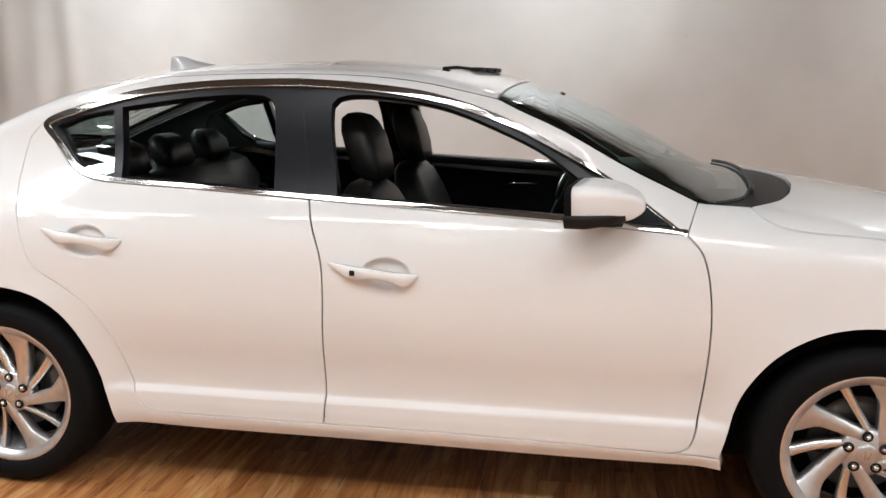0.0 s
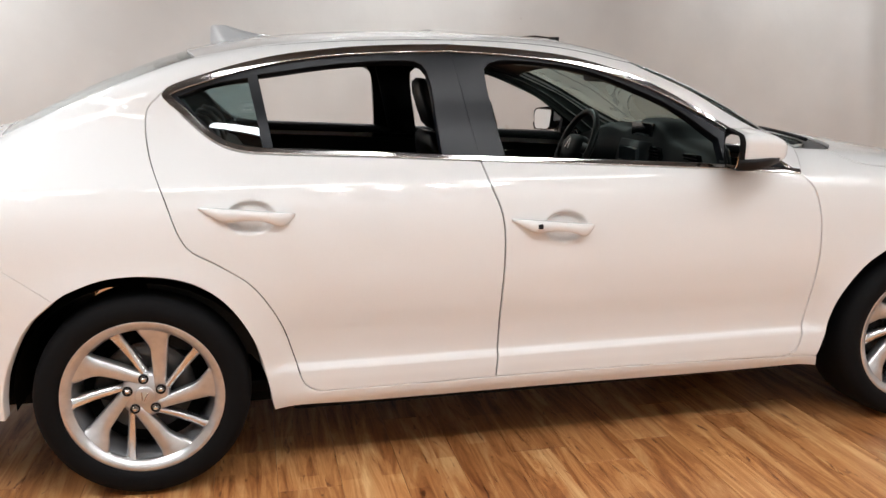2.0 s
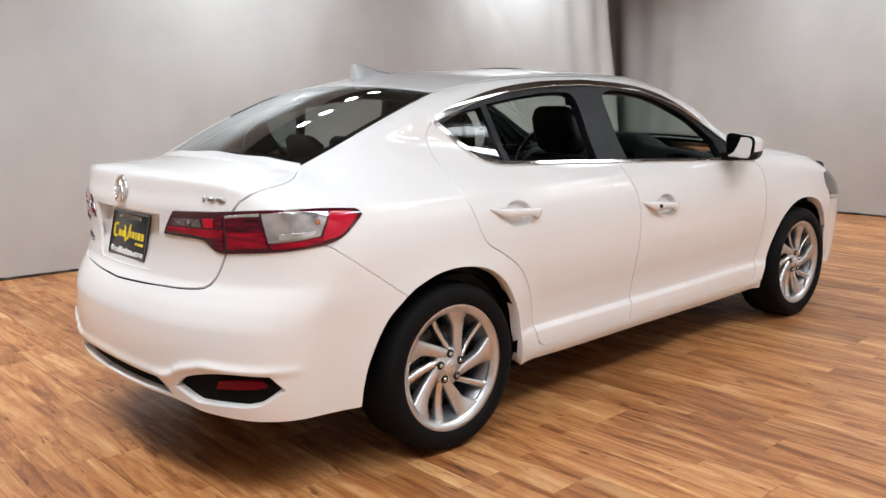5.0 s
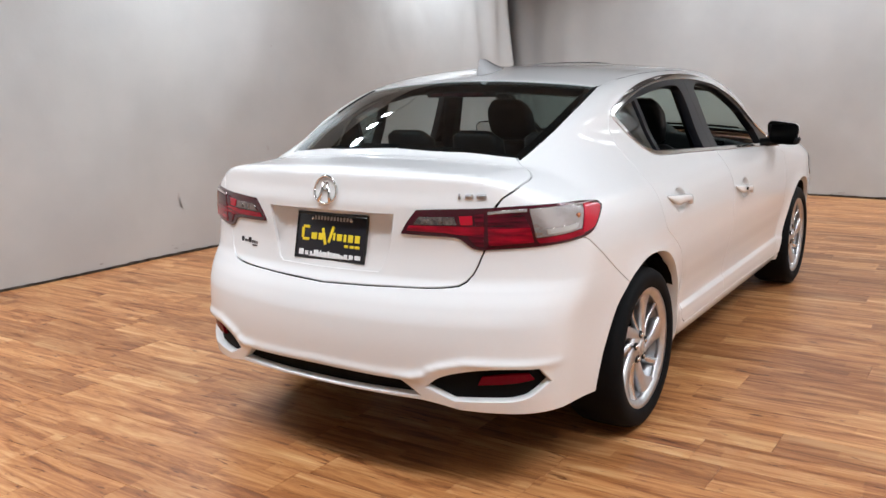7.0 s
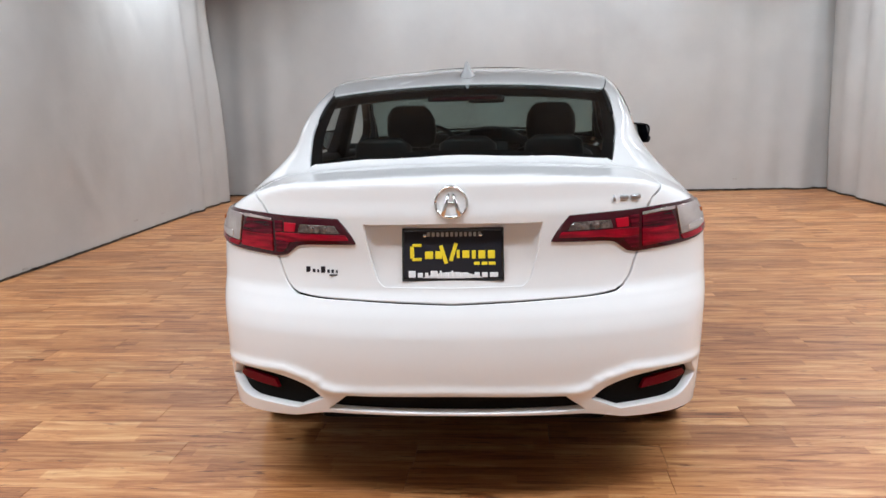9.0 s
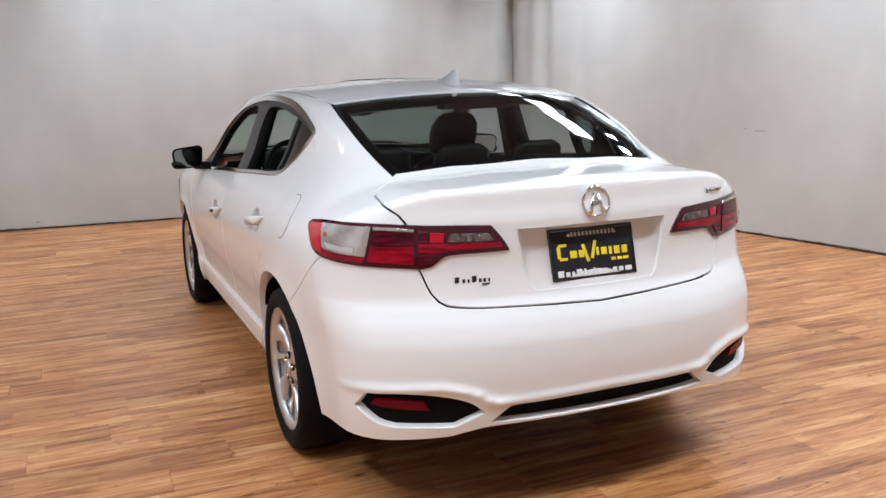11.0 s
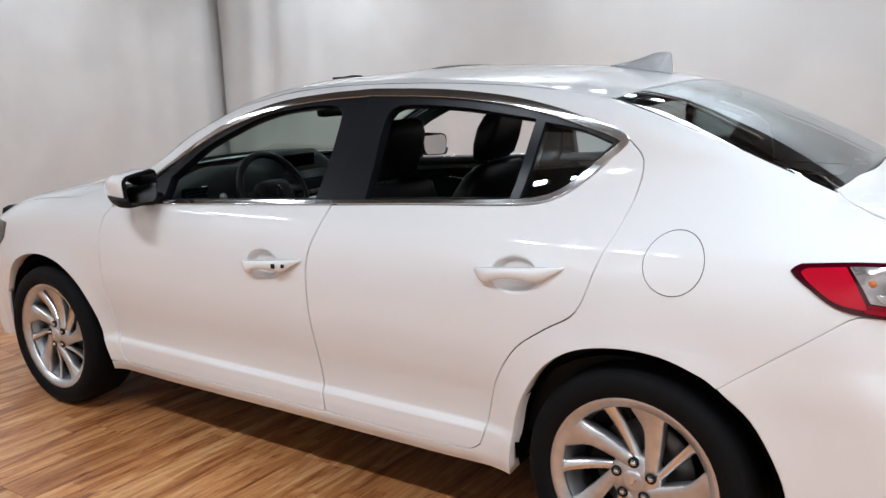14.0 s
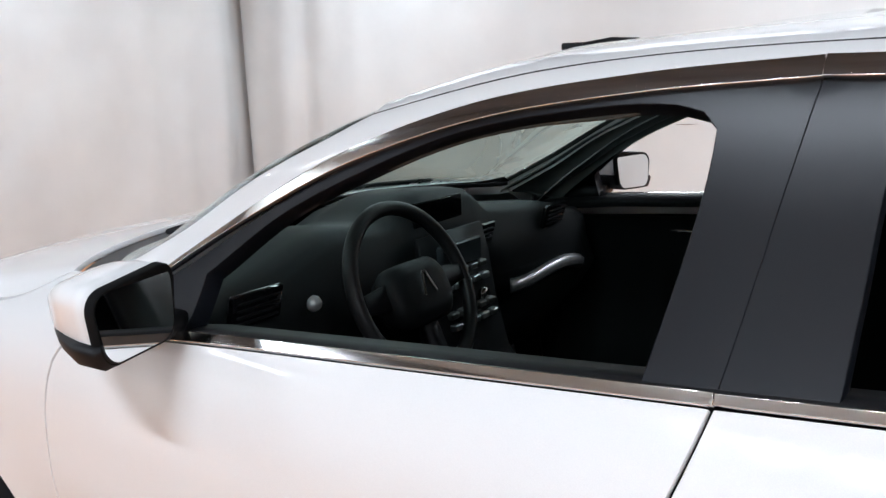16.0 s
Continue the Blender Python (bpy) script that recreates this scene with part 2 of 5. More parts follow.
def rounded(w, h, r, n=5):
    """A rounded rectangle of 4 (n + 1) points round the origin."""
    out = []
    for cx, cy, a0 in ((w / 2 - r, h / 2 - r, 0), (-w / 2 + r, h / 2 - r, 90), (-w / 2 + r, -h / 2 + r, 180), (w / 2 - r, -h / 2 + r, 270)):
        for i in range(n + 1):
            a = radians(a0 + 90 * i / n)
            out.append((cx + r * math.cos(a), cy + r * math.sin(a)))
    return out


def join(*bms):
    out = bmesh.new()
    for b in bms:
        me = bpy.data.meshes.new("tmp")
        b.to_mesh(me)
        b.free()
        out.from_mesh(me)
        bpy.data.meshes.remove(me)
    return out


# ---------------------------------------------------------------- the body's shape
def curve(*knots):
    """A smooth monotone curve through knots (u, v)."""
    us, vs = [k[0] for k in knots], [k[1] for k in knots]
    n = len(us)
    d = [(vs[i + 1] - vs[i]) / (us[i + 1] - us[i]) for i in range(n - 1)]
    m = [d[0]] + [0 if d[i - 1] * d[i] <= 0 else 2 * d[i - 1] * d[i] / (d[i - 1] + d[i]) for i in range(1, n - 1)] + [d[-1]]

    def f(u):
        if u <= us[0]:
            return vs[0] + m[0] * (u - us[0])
        if u >= us[-1]:
            return vs[-1] + m[-1] * (u - us[-1])
        i = 0
        while us[i + 1] < u:
            i += 1
        h = us[i + 1] - us[i]
        t = (u - us[i]) / h
        a, b = (1 + 2 * t) * (1 - t) ** 2, t * (1 - t) ** 2
        c, e = t * t * (3 - 2 * t), t * t * (t - 1)
        return a * vs[i] + b * h * m[i] + c * vs[i + 1] + e * h * m[i + 1]
    return f


def smooth(u, a, b):
    t = min(1, max(0, (u - a) / (b - a)))
    return t * t * (3 - 2 * t)


def smax(a, b, k):
    h = max(k - abs(a - b), 0) / k
    return max(a, b) + h * h * k / 4


WHEEL_X, WHEEL_Z = 1.335, 0.318
SECTION = curve((0.10, .74), (0.15, .768), (0.20, .796), (.235, .817), (.262, .832), (.284, .838), (.296, .839), (.325, .8415), (.353, .8415), (.366, .8355), (.380, .8290), (.46, .8395), (.55, .860), (.66, .874), (.75, .875), (.80, .872),
                (.86, .862), (.92, .838), (.98, .798), (1.05, .765), (1.2, .712), (1.345, .648), (1.42, .60))
SECTION_END = curve((.10, .79), (.15, .812), (.20, .826), (.30, .842), (.40, .853), (.55, .866), (.66, .875), (.75, .875))
PLAN = curve((-2.3, .90), (-1.9, .955), (-1.335, 1.0), (0, 1.0), (1.335, .995), (1.8, .955), (2.2, .86))
TUMBLE = curve((-2.1, .21), (-1.75, .135), (-1.245, .053), (-.8, .021), (-.3, .008), (.3, .005), (.8, .03), (1.1, .07), (1.6, .10))
CABIN = curve((-2.1, .90), (-1.80, 1.082), (-1.45, 1.250), (-1.15, 1.350), (-.8, 1.396), (-.4, 1.408), (0, 1.394), (.2, 1.362), (.5, 1.270), (.95, 1.043), (1.3, .84))
DECK = curve((-2.3, .99), (-2.2, 1.040), (-2.1, 1.060), (-2.0, 1.064), (-1.8, 1.071), (-1.2, 1.073))
HOOD = curve((.6, 1.07), (1.05, 1.026), (1.4, .978), (1.8, .902), (2.1, .805), (2.3, .69))
REAR = curve((.08, -2.10), (.13, -2.16), (.20, -2.205), (.27, -2.235), (.38, -2.25), (.47, -2.252), (.56, -2.246), (.62, -2.227), (.67, -2.199), (.71, -2.177), (.81, -2.163),
             (.93, -2.163), (.985, -2.153), (1.033, -2.146), (1.063, -2.122), (1.103, -2.0))
CUPS = ((-1.0, .843), (-.035, .780))
NOSE = curve((.10, 2.12), (.2, 2.22), (.3, 2.28), (.5, 2.30), (.65, 2.27), (.75, 2.18), (.9, 1.9))


def side(x, z):
    """The half width of the body at a height, without the roundings."""
    w = smooth(abs(x), .86, 1.05) if z < .70 else 0
    y = (SECTION(z) * (1 - w) + SECTION_END(z) * w) * PLAN(x) - TUMBLE(x) * smooth(z, .93, 1.15)
    r = math.hypot(abs(x) - WHEEL_X, z - WHEEL_Z)
    y += .010 * math.exp(-((r - .345) / .07) ** 2)
    for cx, cz in CUPS:
        d = ((x - cx) / .076) ** 2 + ((z - cz) / .050) ** 2
        if d < 1:
            y -= .024 * smooth(1 - d, 0, .55)
    return y


def top(x, y):
    w = smooth(abs(x + .4), .2, 1.0)
    bow = x - .08 * y * y * w if x < -.4 else x + .12 * y * y * w
    cabin = CABIN(bow) - (.11 + .03 * smooth(-x, .6, 1.2)) * y * y
    low = DECK(x) if x < 0 else HOOD(x)
    return smax(cabin, low - .09 * y * y, .012)


RIDGE = ((.80, .440), (.56, .447), (.47, .425), (.405, .388), (.34, .389), (0, .397))


def ridge(y, z):
    """The raised brow over the bumper's pockets and slot."""
    best = 9.0
    for (a, b), (c, d) in zip(RIDGE, RIDGE[1:]):
        t = min(1, max(0, ((y - a) * (c - a) + (z - b) * (d - b)) / ((c - a) ** 2 + (d - b) ** 2)))
        best = min(best, (y - a - t * (c - a)) ** 2 + (z - b - t * (d - b)) ** 2)
    return .012 * math.exp(-best / .016 ** 2) * (1 - .6 * smooth(.40 - y, 0, .1))


def body(x, y, z):
    """Below zero inside the body's outer surface, above zero outside."""
    y = abs(y)
    s, t = y - side(x, z), z - top(x, y)
    cab = smooth(z, 1.08, 1.2)
    if x < -1.2:
        r = REAR(z) + .20 * y * y + .25 * y ** 4 - x
        if .28 < z < .52 and x < -1.85:
            r -= ridge(y, z)
        t = smax(t, r, .035 - .013 * smooth(z, .94, 1.0))
    f = smax(s, t, .10 - .05 * cab)
    if x > 1.2:
        f = smax(f, x - NOSE(z) + .25 * y * y + .3 * y ** 4, .14)
    return f


# ---------------------------------------------------------------- charts of the body's skin
class Chart:
    """Maps between a plane (u, v) and the body: back() finds the body along the chart's ray."""
    def __init__(self, kind):
        self.kind = kind

    def flat(self, p):
        x, y, z = p
        if self.kind == "side":
            return x, z
        if self.kind == "roll":
            return x, .8 * math.atan2(z - .72, y)
        if self.kind == "rear":
            return .8 * math.atan2(y, -(x + 1.35)), z
        if self.kind == "nose":
            return .8 * math.atan2(y, x - 1.35), z
        dx, dz = -(x + 1.45), z - .78
        return .6 * math.atan2(y, dx), .6 * math.atan2(dz, math.hypot(dx, y))

    def ray(self, u, v):
        if self.kind == "side":
            return (u, 0, v), (0, 1, 0)
        if self.kind == "roll":
            return (u, 0, .72), (0, math.cos(v / .8), math.sin(v / .8))
        if self.kind == "rear":
            return (-1.35, 0, v), (-math.cos(u / .8), math.sin(u / .8), 0)
        if self.kind == "nose":
            return (1.35, 0, v), (math.cos(u / .8), math.sin(u / .8), 0)
        a, e = u / .6, v / .6
        return (-1.45, 0, .78), (-math.cos(a) * math.cos(e), math.sin(a) * math.cos(e), math.sin(e))

    def back(self, u, v):
        o, d = self.ray(u, v)
        p = lambda t: (o[0] + d[0] * t, o[1] + d[1] * t, o[2] + d[2] * t)
        b = 1.5
        while body(*p(b)) < 0:
            b += .3
        a = b
        while a > .05 and body(*p(a)) > 0:
            b, a = a, a - .09
        fa, fb = body(*p(a)), body(*p(b))
        for i in range(14):
            m = (a * fb - b * fa) / (fb - fa) if i % 3 else (a + b) / 2
            fm = body(*p(m))
            if abs(fm) < 2e-5:
                return p(m)
            if fm > 0:
                b, fb = m, fm
            else:
                a, fa = m, fm
        return p((a + b) / 2)


SIDE, ROLL, BACK, NOSE_CHART, BALL = Chart("side"), Chart("roll"), Chart("rear"), Chart("nose"), Chart("ball")


def slope(p):
    e, (x, y, z) = .003, p
    return Vector((body(x + e, y, z) - body(x - e, y, z), body(x, y + e, z) - body(x, y - e, z), body(x, y, z + e) - body(x, y, z - e))).normalized()


def sp(x, z):
    return SIDE.back(x, z)


def tp(x, y):
    a, b = .3, 1.7
    for _ in range(22):
        m = (a + b) / 2
        a, b = (m, b) if body(x, y, m) < 0 else (a, m)
    return x, y, b


def rp(y, z):
    a, b = -1.2, -2.6
    for _ in range(22):
        m = (a + b) / 2
        a, b = (m, b) if body(m, y, z) < 0 else (a, m)
    return b, y, z


def np_(y, z):
    a, b = 1.2, 2.7
    for _ in range(22):
        m = (a + b) / 2
        a, b = (m, b) if body(m, y, z) < 0 else (a, m)
    return b, y, z


def spline(pts, gap=.03):
    """Catmull-Rom through flat points."""
    out = []
    P = [Vector(p) for p in pts]
    for i in range(len(P) - 1):
        a, b = P[i], P[i + 1]
        p0 = P[i - 1] if i else 2 * a - b
        p3 = P[i + 2] if i + 2 < len(P) else 2 * b - a
        n = max(2, math.ceil((b - a).length / gap))
        for k in range(n):
            t = k / n
            # chord-scaled tangents keep long and short steps apart
            l = (b - a).length
            m1 = (b - p0) * (l / max(1e-6, (b - a).length + (a - p0).length))
            m2 = (p3 - a) * (l / max(1e-6, (b - a).length + (p3 - b).length))
            out.append((2 * t ** 3 - 3 * t * t + 1) * a + (t ** 3 - 2 * t * t + t) * m1 + (3 * t * t - 2 * t ** 3) * b + (t ** 3 - t * t) * m2)
    out.append(P[-1])
    return [tuple(p) for p in out]


def outline(chart, *runs, gap=.03):
    """A closed flat loop from runs of places on the body; runs meet in corners."""
    loop = []
    for run in runs:
        pts = spline([chart.flat(p) for p in run], gap)
        if loop and math.dist(loop[-1], pts[0]) < .004:
            pts = pts[1:]
        loop += pts
    if math.dist(loop[0], loop[-1]) < .004:
        loop.pop()
    return loop


def area(loop):
    return sum(a[0] * b[1] - b[0] * a[1] for a, b in zip(loop, loop[1:] + loop[:1])) / 2


def shrink(loop, d):
    """The loop moved to its left by d."""
    out, n = [], len(loop)
    for i in range(n):
        a, b, c = (Vector(loop[(i + k) % n]) for k in (-1, 0, 1))
        t1, t2 = (b - a).normalized(), (c - b).normalized()
        n1, n2 = Vector((-t1.y, t1.x)), Vector((-t2.y, t2.x))
        m = n1 + n2
        m = m / max(.5, m.dot(n1))
        out.append(tuple(b + m * d))
    return out


def skin(chart, loops, step=.035, inset=.0036, depth=.010, lift=0.0, fine=(), edge=.0015):
    """A panel of the body between flat loops (the first outside, the others holes), with turned-in edges."""
    flat = []
    for i, loop in enumerate(loops):
        if (area(loop) > 0) != (i == 0):
            loop = loop[::-1]
        flat.append(shrink(loop, inset))
    pts = [p for loop in flat for p in loop]
    bm = bmesh.new()
    vs = [bm.verts.new((p[0], p[1], 0)) for p in pts]
    for tri in geometry.tessellate_polygon([[Vector((*p, 0)) for p in loop] for loop in flat]):
        try:
            bm.faces.new([vs[i] for i in tri])
        except ValueError:
            pass
    for axis in (0, 1):
        lo, hi = min(p[axis] for p in pts), max(p[axis] for p in pts)
        cuts = [step * k for k in range(math.ceil(lo / step), math.floor(hi / step) + 1)]
        for a0, a1, ax, s in fine:
            if ax == axis:
                cuts += [a0 + s * k for k in range(int((a1 - a0) / s) + 1)]
        for c in cuts:
            if lo < c < hi:
                no = (1, 0, 0) if axis == 0 else (0, 1, 0)
                bmesh.ops.bisect_plane(bm, geom=bm.verts[:] + bm.edges[:] + bm.faces[:], dist=1e-5, plane_co=[c * k for k in no], plane_no=no)
    bmesh.ops.remove_doubles(bm, verts=bm.verts, dist=2e-4)
    bm.verts.index_update()
    at, normals = [], []
    for v in bm.verts:
        p = chart.back(v.co.x, v.co.y)
        n = slope(p)
        h = lift(p) if callable(lift) else lift
        at.append(Vector(p) + n * h)
        normals.append(n)
    faces = [[v.index for v in f.verts] for f in bm.faces if f.calc_area() > 1e-9]
    turn = 0
    for f in faces[:40]:
        a, b, c = (at[i] for i in f[:3])
        turn += (b - a).cross(c - a).normalized().dot(normals[f[0]])
    if turn < 0:
        faces = [f[::-1] for f in faces]
    bm.free()
    count = {}
    for f in faces:
        for a, b in zip(f, f[1:] + f[:1]):
            count[(a, b)] = 1
    rim = [(a, b) for a, b in count if (b, a) not in count]
    outward = {}
    for a, b in rim:
        d = (at[b] - at[a]).normalized()
        for i in (a, b):
            outward[i] = outward.get(i, Vector()) + d.cross(normals[i])
    ring = {}
    for i, o in outward.items():
        o = o.normalized() if o.length > 1e-6 else Vector((0, 0, 1))
        n = normals[i]
        ring[i] = len(at)
        at += [at[i].copy(), at[i] + o * edge - n * edge, at[i] + o * edge - n * (edge + depth)]
        normals += [n, (o + n * .3).normalized(), o]
    for a, b in rim:
        for k in (0, 1):
            faces.append([ring[b] + k, ring[a] + k, ring[a] + k + 1, ring[b] + k + 1])
    return at, faces, normals, len(faces) - 2 * len(rim)


def sheet(name, data, mirror=False, flange=0):
    at, faces, normals, plain = data
    if mirror:
        at = [(p[0], -p[1], p[2]) for p in at]
        normals = [(n[0], -n[1], n[2]) for n in normals]
        faces = [f[::-1] for f in faces]
    me = bpy.data.meshes.new(name)
    me.from_pydata([tuple(p) for p in at], [], faces)
    me.polygons.foreach_set("use_smooth", [True] * len(me.polygons))
    me.polygons.foreach_set("material_index", [0 if i < plain or not (i - plain) % 2 else flange for i in range(len(faces))])
    me.normals_split_custom_set_from_vertices([tuple(n) for n in normals])
    me.update()
    return me


def both(name, data, mat, parent, label="", flange=0):
    """The panel on the car's left and its mirror image on the right."""
    return [part(name, sheet(name, data, m, flange), mat, p, label) for m, p in zip((False, True), parent if isinstance(parent, (list, tuple)) else (parent, parent))]


def band(chart, run, width, gap=.03):
    """A flat strip along a run of places."""
    a = spline([chart.flat(p) for p in run], gap)
    b = []
    for i, p in enumerate(a):
        t = (Vector(a[min(i + 1, len(a) - 1)]) - Vector(a[max(i - 1, 0)])).normalized()
        w = width(i / (len(a) - 1)) if callable(width) else width
        b.append((p[0] - t.y * w, p[1] + t.x * w))
    return a + b[::-1]


# ---------------------------------------------------------------- the car
car = tagged(new("car"), "pearl white four-door sedan with chrome window trim, windows down", "car")

# lines of the flank, as (along, up)
REAR_GAP = [(-1.245, 1.197), (-1.29, 1.145), (-1.285, 1.03), (-1.24, .90), (-1.187, .765), (-1.095, .704), (-1.005, .637), (-.93, .52), (-.885, .38), (-.862, .31), (-.82, .283)]
FRONT_GAP = [(.80, .269), (.852, .29), (.873, .37), (.889, .58), (.886, .74), (.86, .866), (.815, .92)]
MID_GAP = [(-.248, .284), (-.24, .38), (-.238, .53), (-.231, .72), (-.238, .82), (-.272, .92), (-.291, .985)]
BELT_FRONT = [(.815, .92), (.5, .943), (.107, .964), (-.291, .985)]
BELT_REAR = [(-.291, .985), (-.627, 1.004), (-.962, 1.02), (-1.042, 1.032), (-1.105, 1.061), (-1.18, 1.126), (-1.245, 1.197)]
RAIL_FRONT = [(.815, .92), (.617, 1.055), (.447, 1.153), (.275, 1.237), (.07, 1.30), (-.15, 1.33), (-.355, 1.343)]
RAIL_REAR = [(-.355, 1.343), (-.6, 1.338), (-.77, 1.325), (-.93, 1.302), (-1.11, 1.255), (-1.245, 1.197)]
SILL_TOP = [(-.82, .283), (-.5, .283), (-.248, .284), (.1, .284), (.45, .278), (.80, .269)]
SILL_LOW = [(.95, .222), (.57, .225), (-.07, .23), (-.65, .23), (-.956, .231)]
REAR_ARCH = [(-.956, .231), (-.972, .334), (-1.01, .473), (-1.085, .593), (-1.175, .658), (-1.296, .686), (-1.416, .682), (-1.522, .645), (-1.555, .622)]
REAR_ARCH_LOW = [(-1.555, .622), (-1.634, .550), (-1.70, .423), (-1.722, .33), (-1.727, .26)]
FRONT_ARCH = [(1.71, .25), (1.70, .33), (1.67, .47), (1.60, .58), (1.50, .65), (1.37, .683), (1.262, .681), (1.165, .653), (1.069, .588), (.99, .474), (.953, .324), (.95, .222)]


def on(pts):
    return [sp(*p) for p in pts]


LID_SIDE = [(-1.742, .535, 1.081), (-1.79, .585, 1.04), (-1.855, .634, 1.016), (-1.95, .626, 0.99), (-2.02, .614, 0.963)]
LID_LOW = [(-2.02, .614, 0.963), (-2.055, .605, 0.927), (-2.07, .587, 0.805)]
LID_FOOT = [(-2.07, .587, 0.805), (-2.09, .551, 0.723), (-2.115, .508, 0.688), (-2.178, .281, 0.674), (-2.204, 0, 0.664)]
snap = lambda chart, run: [chart.back(*chart.flat(p)) for p in run]
LID_SIDE, LID_LOW, LID_FOOT = (snap(BALL, run) for run in (LID_SIDE, LID_LOW, LID_FOOT))
WINDOW_EDGE = [tp(-1.742, .535), tp(-1.6, .562), tp(-1.4, .575), tp(-1.15, .565)]
DITCH = [tp(-1.15, .565), tp(-.9, .598), tp(-.5, .613), tp(-.1, .625), tp(.262, .655)]
SHIELD_EDGE = [tp(.262, .655), tp(.33, .675), tp(.42, .69), tp(.54, .704), tp(.675, .712), tp(.775, .721), tp(.85, .728)]
SHIELD_TOP = [tp(.262, -.655), tp(.295, -.25), tp(.305, 0), tp(.295, .25), tp(.262, .655)]
SHIELD_LOW = [tp(.85, .728), tp(.913, .681), tp(1.007, .554), tp(1.06, .3), tp(1.08, 0), tp(1.06, -.3), tp(1.007, -.554), tp(.913, -.681), tp(.85, -.728)]
HOOD_SIDE = [tp(1.0, .705), tp(1.02, .755), tp(1.06, .788), tp(1.134, .802), tp(1.33, .795), tp(1.65, .765), tp(1.9, .68)]
PILLAR_FOOT = tp(.85, .728)
LAMP_SEAM = [sp(-1.555 - .0364 * k, .622 + .02657 * k) for k in range(8)]
across = lambda run: [(p[0], -p[1], p[2]) for p in run]
flip = lambda run: across(run)[::-1]

# doors
front_loop = outline(SIDE, on(MID_GAP), on(BELT_FRONT[::-1]), on(FRONT_GAP[::-1]), on([q for q in SILL_TOP[::-1] if q[0] > -.3]))
rear_loop = outline(SIDE, on(REAR_GAP), on([q for q in SILL_TOP if q[0] < -.2]), on(MID_GAP), on(BELT_REAR))
cup = lambda x, z: ((x - .10, x + .10, 0, .0062), (z - .062, z + .062, 1, .0062))
front_doors = both("front_door", skin(SIDE, [front_loop], inset=.0040, fine=cup(*CUPS[1]) + ((.366, .412, 1, .0066),)), PAINT, car, "", 1)
rear_doors = both("rear_door", skin(SIDE, [rear_loop], inset=.0040, fine=cup(*CUPS[0]) + ((.366, .412, 1, .0066),)), PAINT, car)

# window surrounds: bright trim, then black frames
both("belt_trim", skin(SIDE, [band(SIDE, on(BELT_FRONT[::-1]), .013)], inset=.0008, lift=.003, depth=.01), CHROME, front_doors, "chrome belt trim")
both("roof_trim", skin(SIDE, [band(SIDE, on(RAIL_FRONT), lambda t: .007 + .017 * smooth(t, 0, .7))], inset=.0016, lift=.002, depth=.01), CHROME, front_doors, "chrome window trim")
both("window_trim", skin(SIDE, [band(SIDE, on(RAIL_REAR + BELT_REAR[::-1][1:]), lambda t: .024 - .011 * smooth(t, .4, .75))], inset=.0016, lift=.003, depth=.01), CHROME, rear_doors, "chrome window trim")
FRONT_HOLE = [[(-.205, .987), (.548, .956)], [(.548, .956), (.545, 1.038)], [(.545, 1.038), (.41, 1.132), (.25, 1.208), (.10, 1.262), (-.05, 1.288), (-.20, 1.295), (-.25, 1.268), (-.205, .987)]]
front_frame = outline(SIDE, on([(.795, .945), (.5, .957), (.107, .978), (-.291, .999)]), on([(-.291, .999), (-.355, 1.322)]), on([(-.355, 1.322), (-.15, 1.309), (.07, 1.280), (.27, 1.218), (.44, 1.137), (.605, 1.043), (.795, .945)]))
both("window_frame", skin(SIDE, [front_frame, outline(SIDE, *map(on, FRONT_HOLE))], lift=-.008, depth=.035, inset=.001), SATIN, front_doors, "satin black window frame")
REAR_HOLE = [[(-.925, 1.036), (-.41, 1.006)], [(-.41, 1.006), (-.418, 1.10), (-.437, 1.26), (-.475, 1.292), (-.70, 1.286), (-.962, 1.252)], [(-.962, 1.252), (-.925, 1.036)]]
QUARTER = [[(-.992, 1.243), (-1.10, 1.225), (-1.20, 1.188)], [(-1.20, 1.188), (-1.11, 1.098), (-1.045, 1.047), (-.955, 1.036)], [(-.955, 1.036), (-.992, 1.243)]]
rear_frame = outline(SIDE, on([(-.291, .999), (-.627, 1.018), (-.962, 1.034), (-1.035, 1.046), (-1.098, 1.075), (-1.165, 1.135), (-1.222, 1.192)]), on([(-1.222, 1.192), (-1.10, 1.236), (-.93, 1.281), (-.77, 1.304), (-.6, 1.317), (-.355, 1.322)]), on([(-.355, 1.322), (-.291, .999)]))
both("window_frame", skin(SIDE, [rear_frame, outline(SIDE, *map(on, REAR_HOLE)), outline(SIDE, *map(on, QUARTER))], lift=-.008, depth=.035, inset=.001), SATIN, rear_doors, "satin black window frame")
both("quarter_glass", skin(SIDE, [outline(SIDE, *map(on, QUARTER))], lift=-.016, depth=.004, inset=-.004), GLASS_SIDE, rear_doors, "tinted fixed quarter glass")

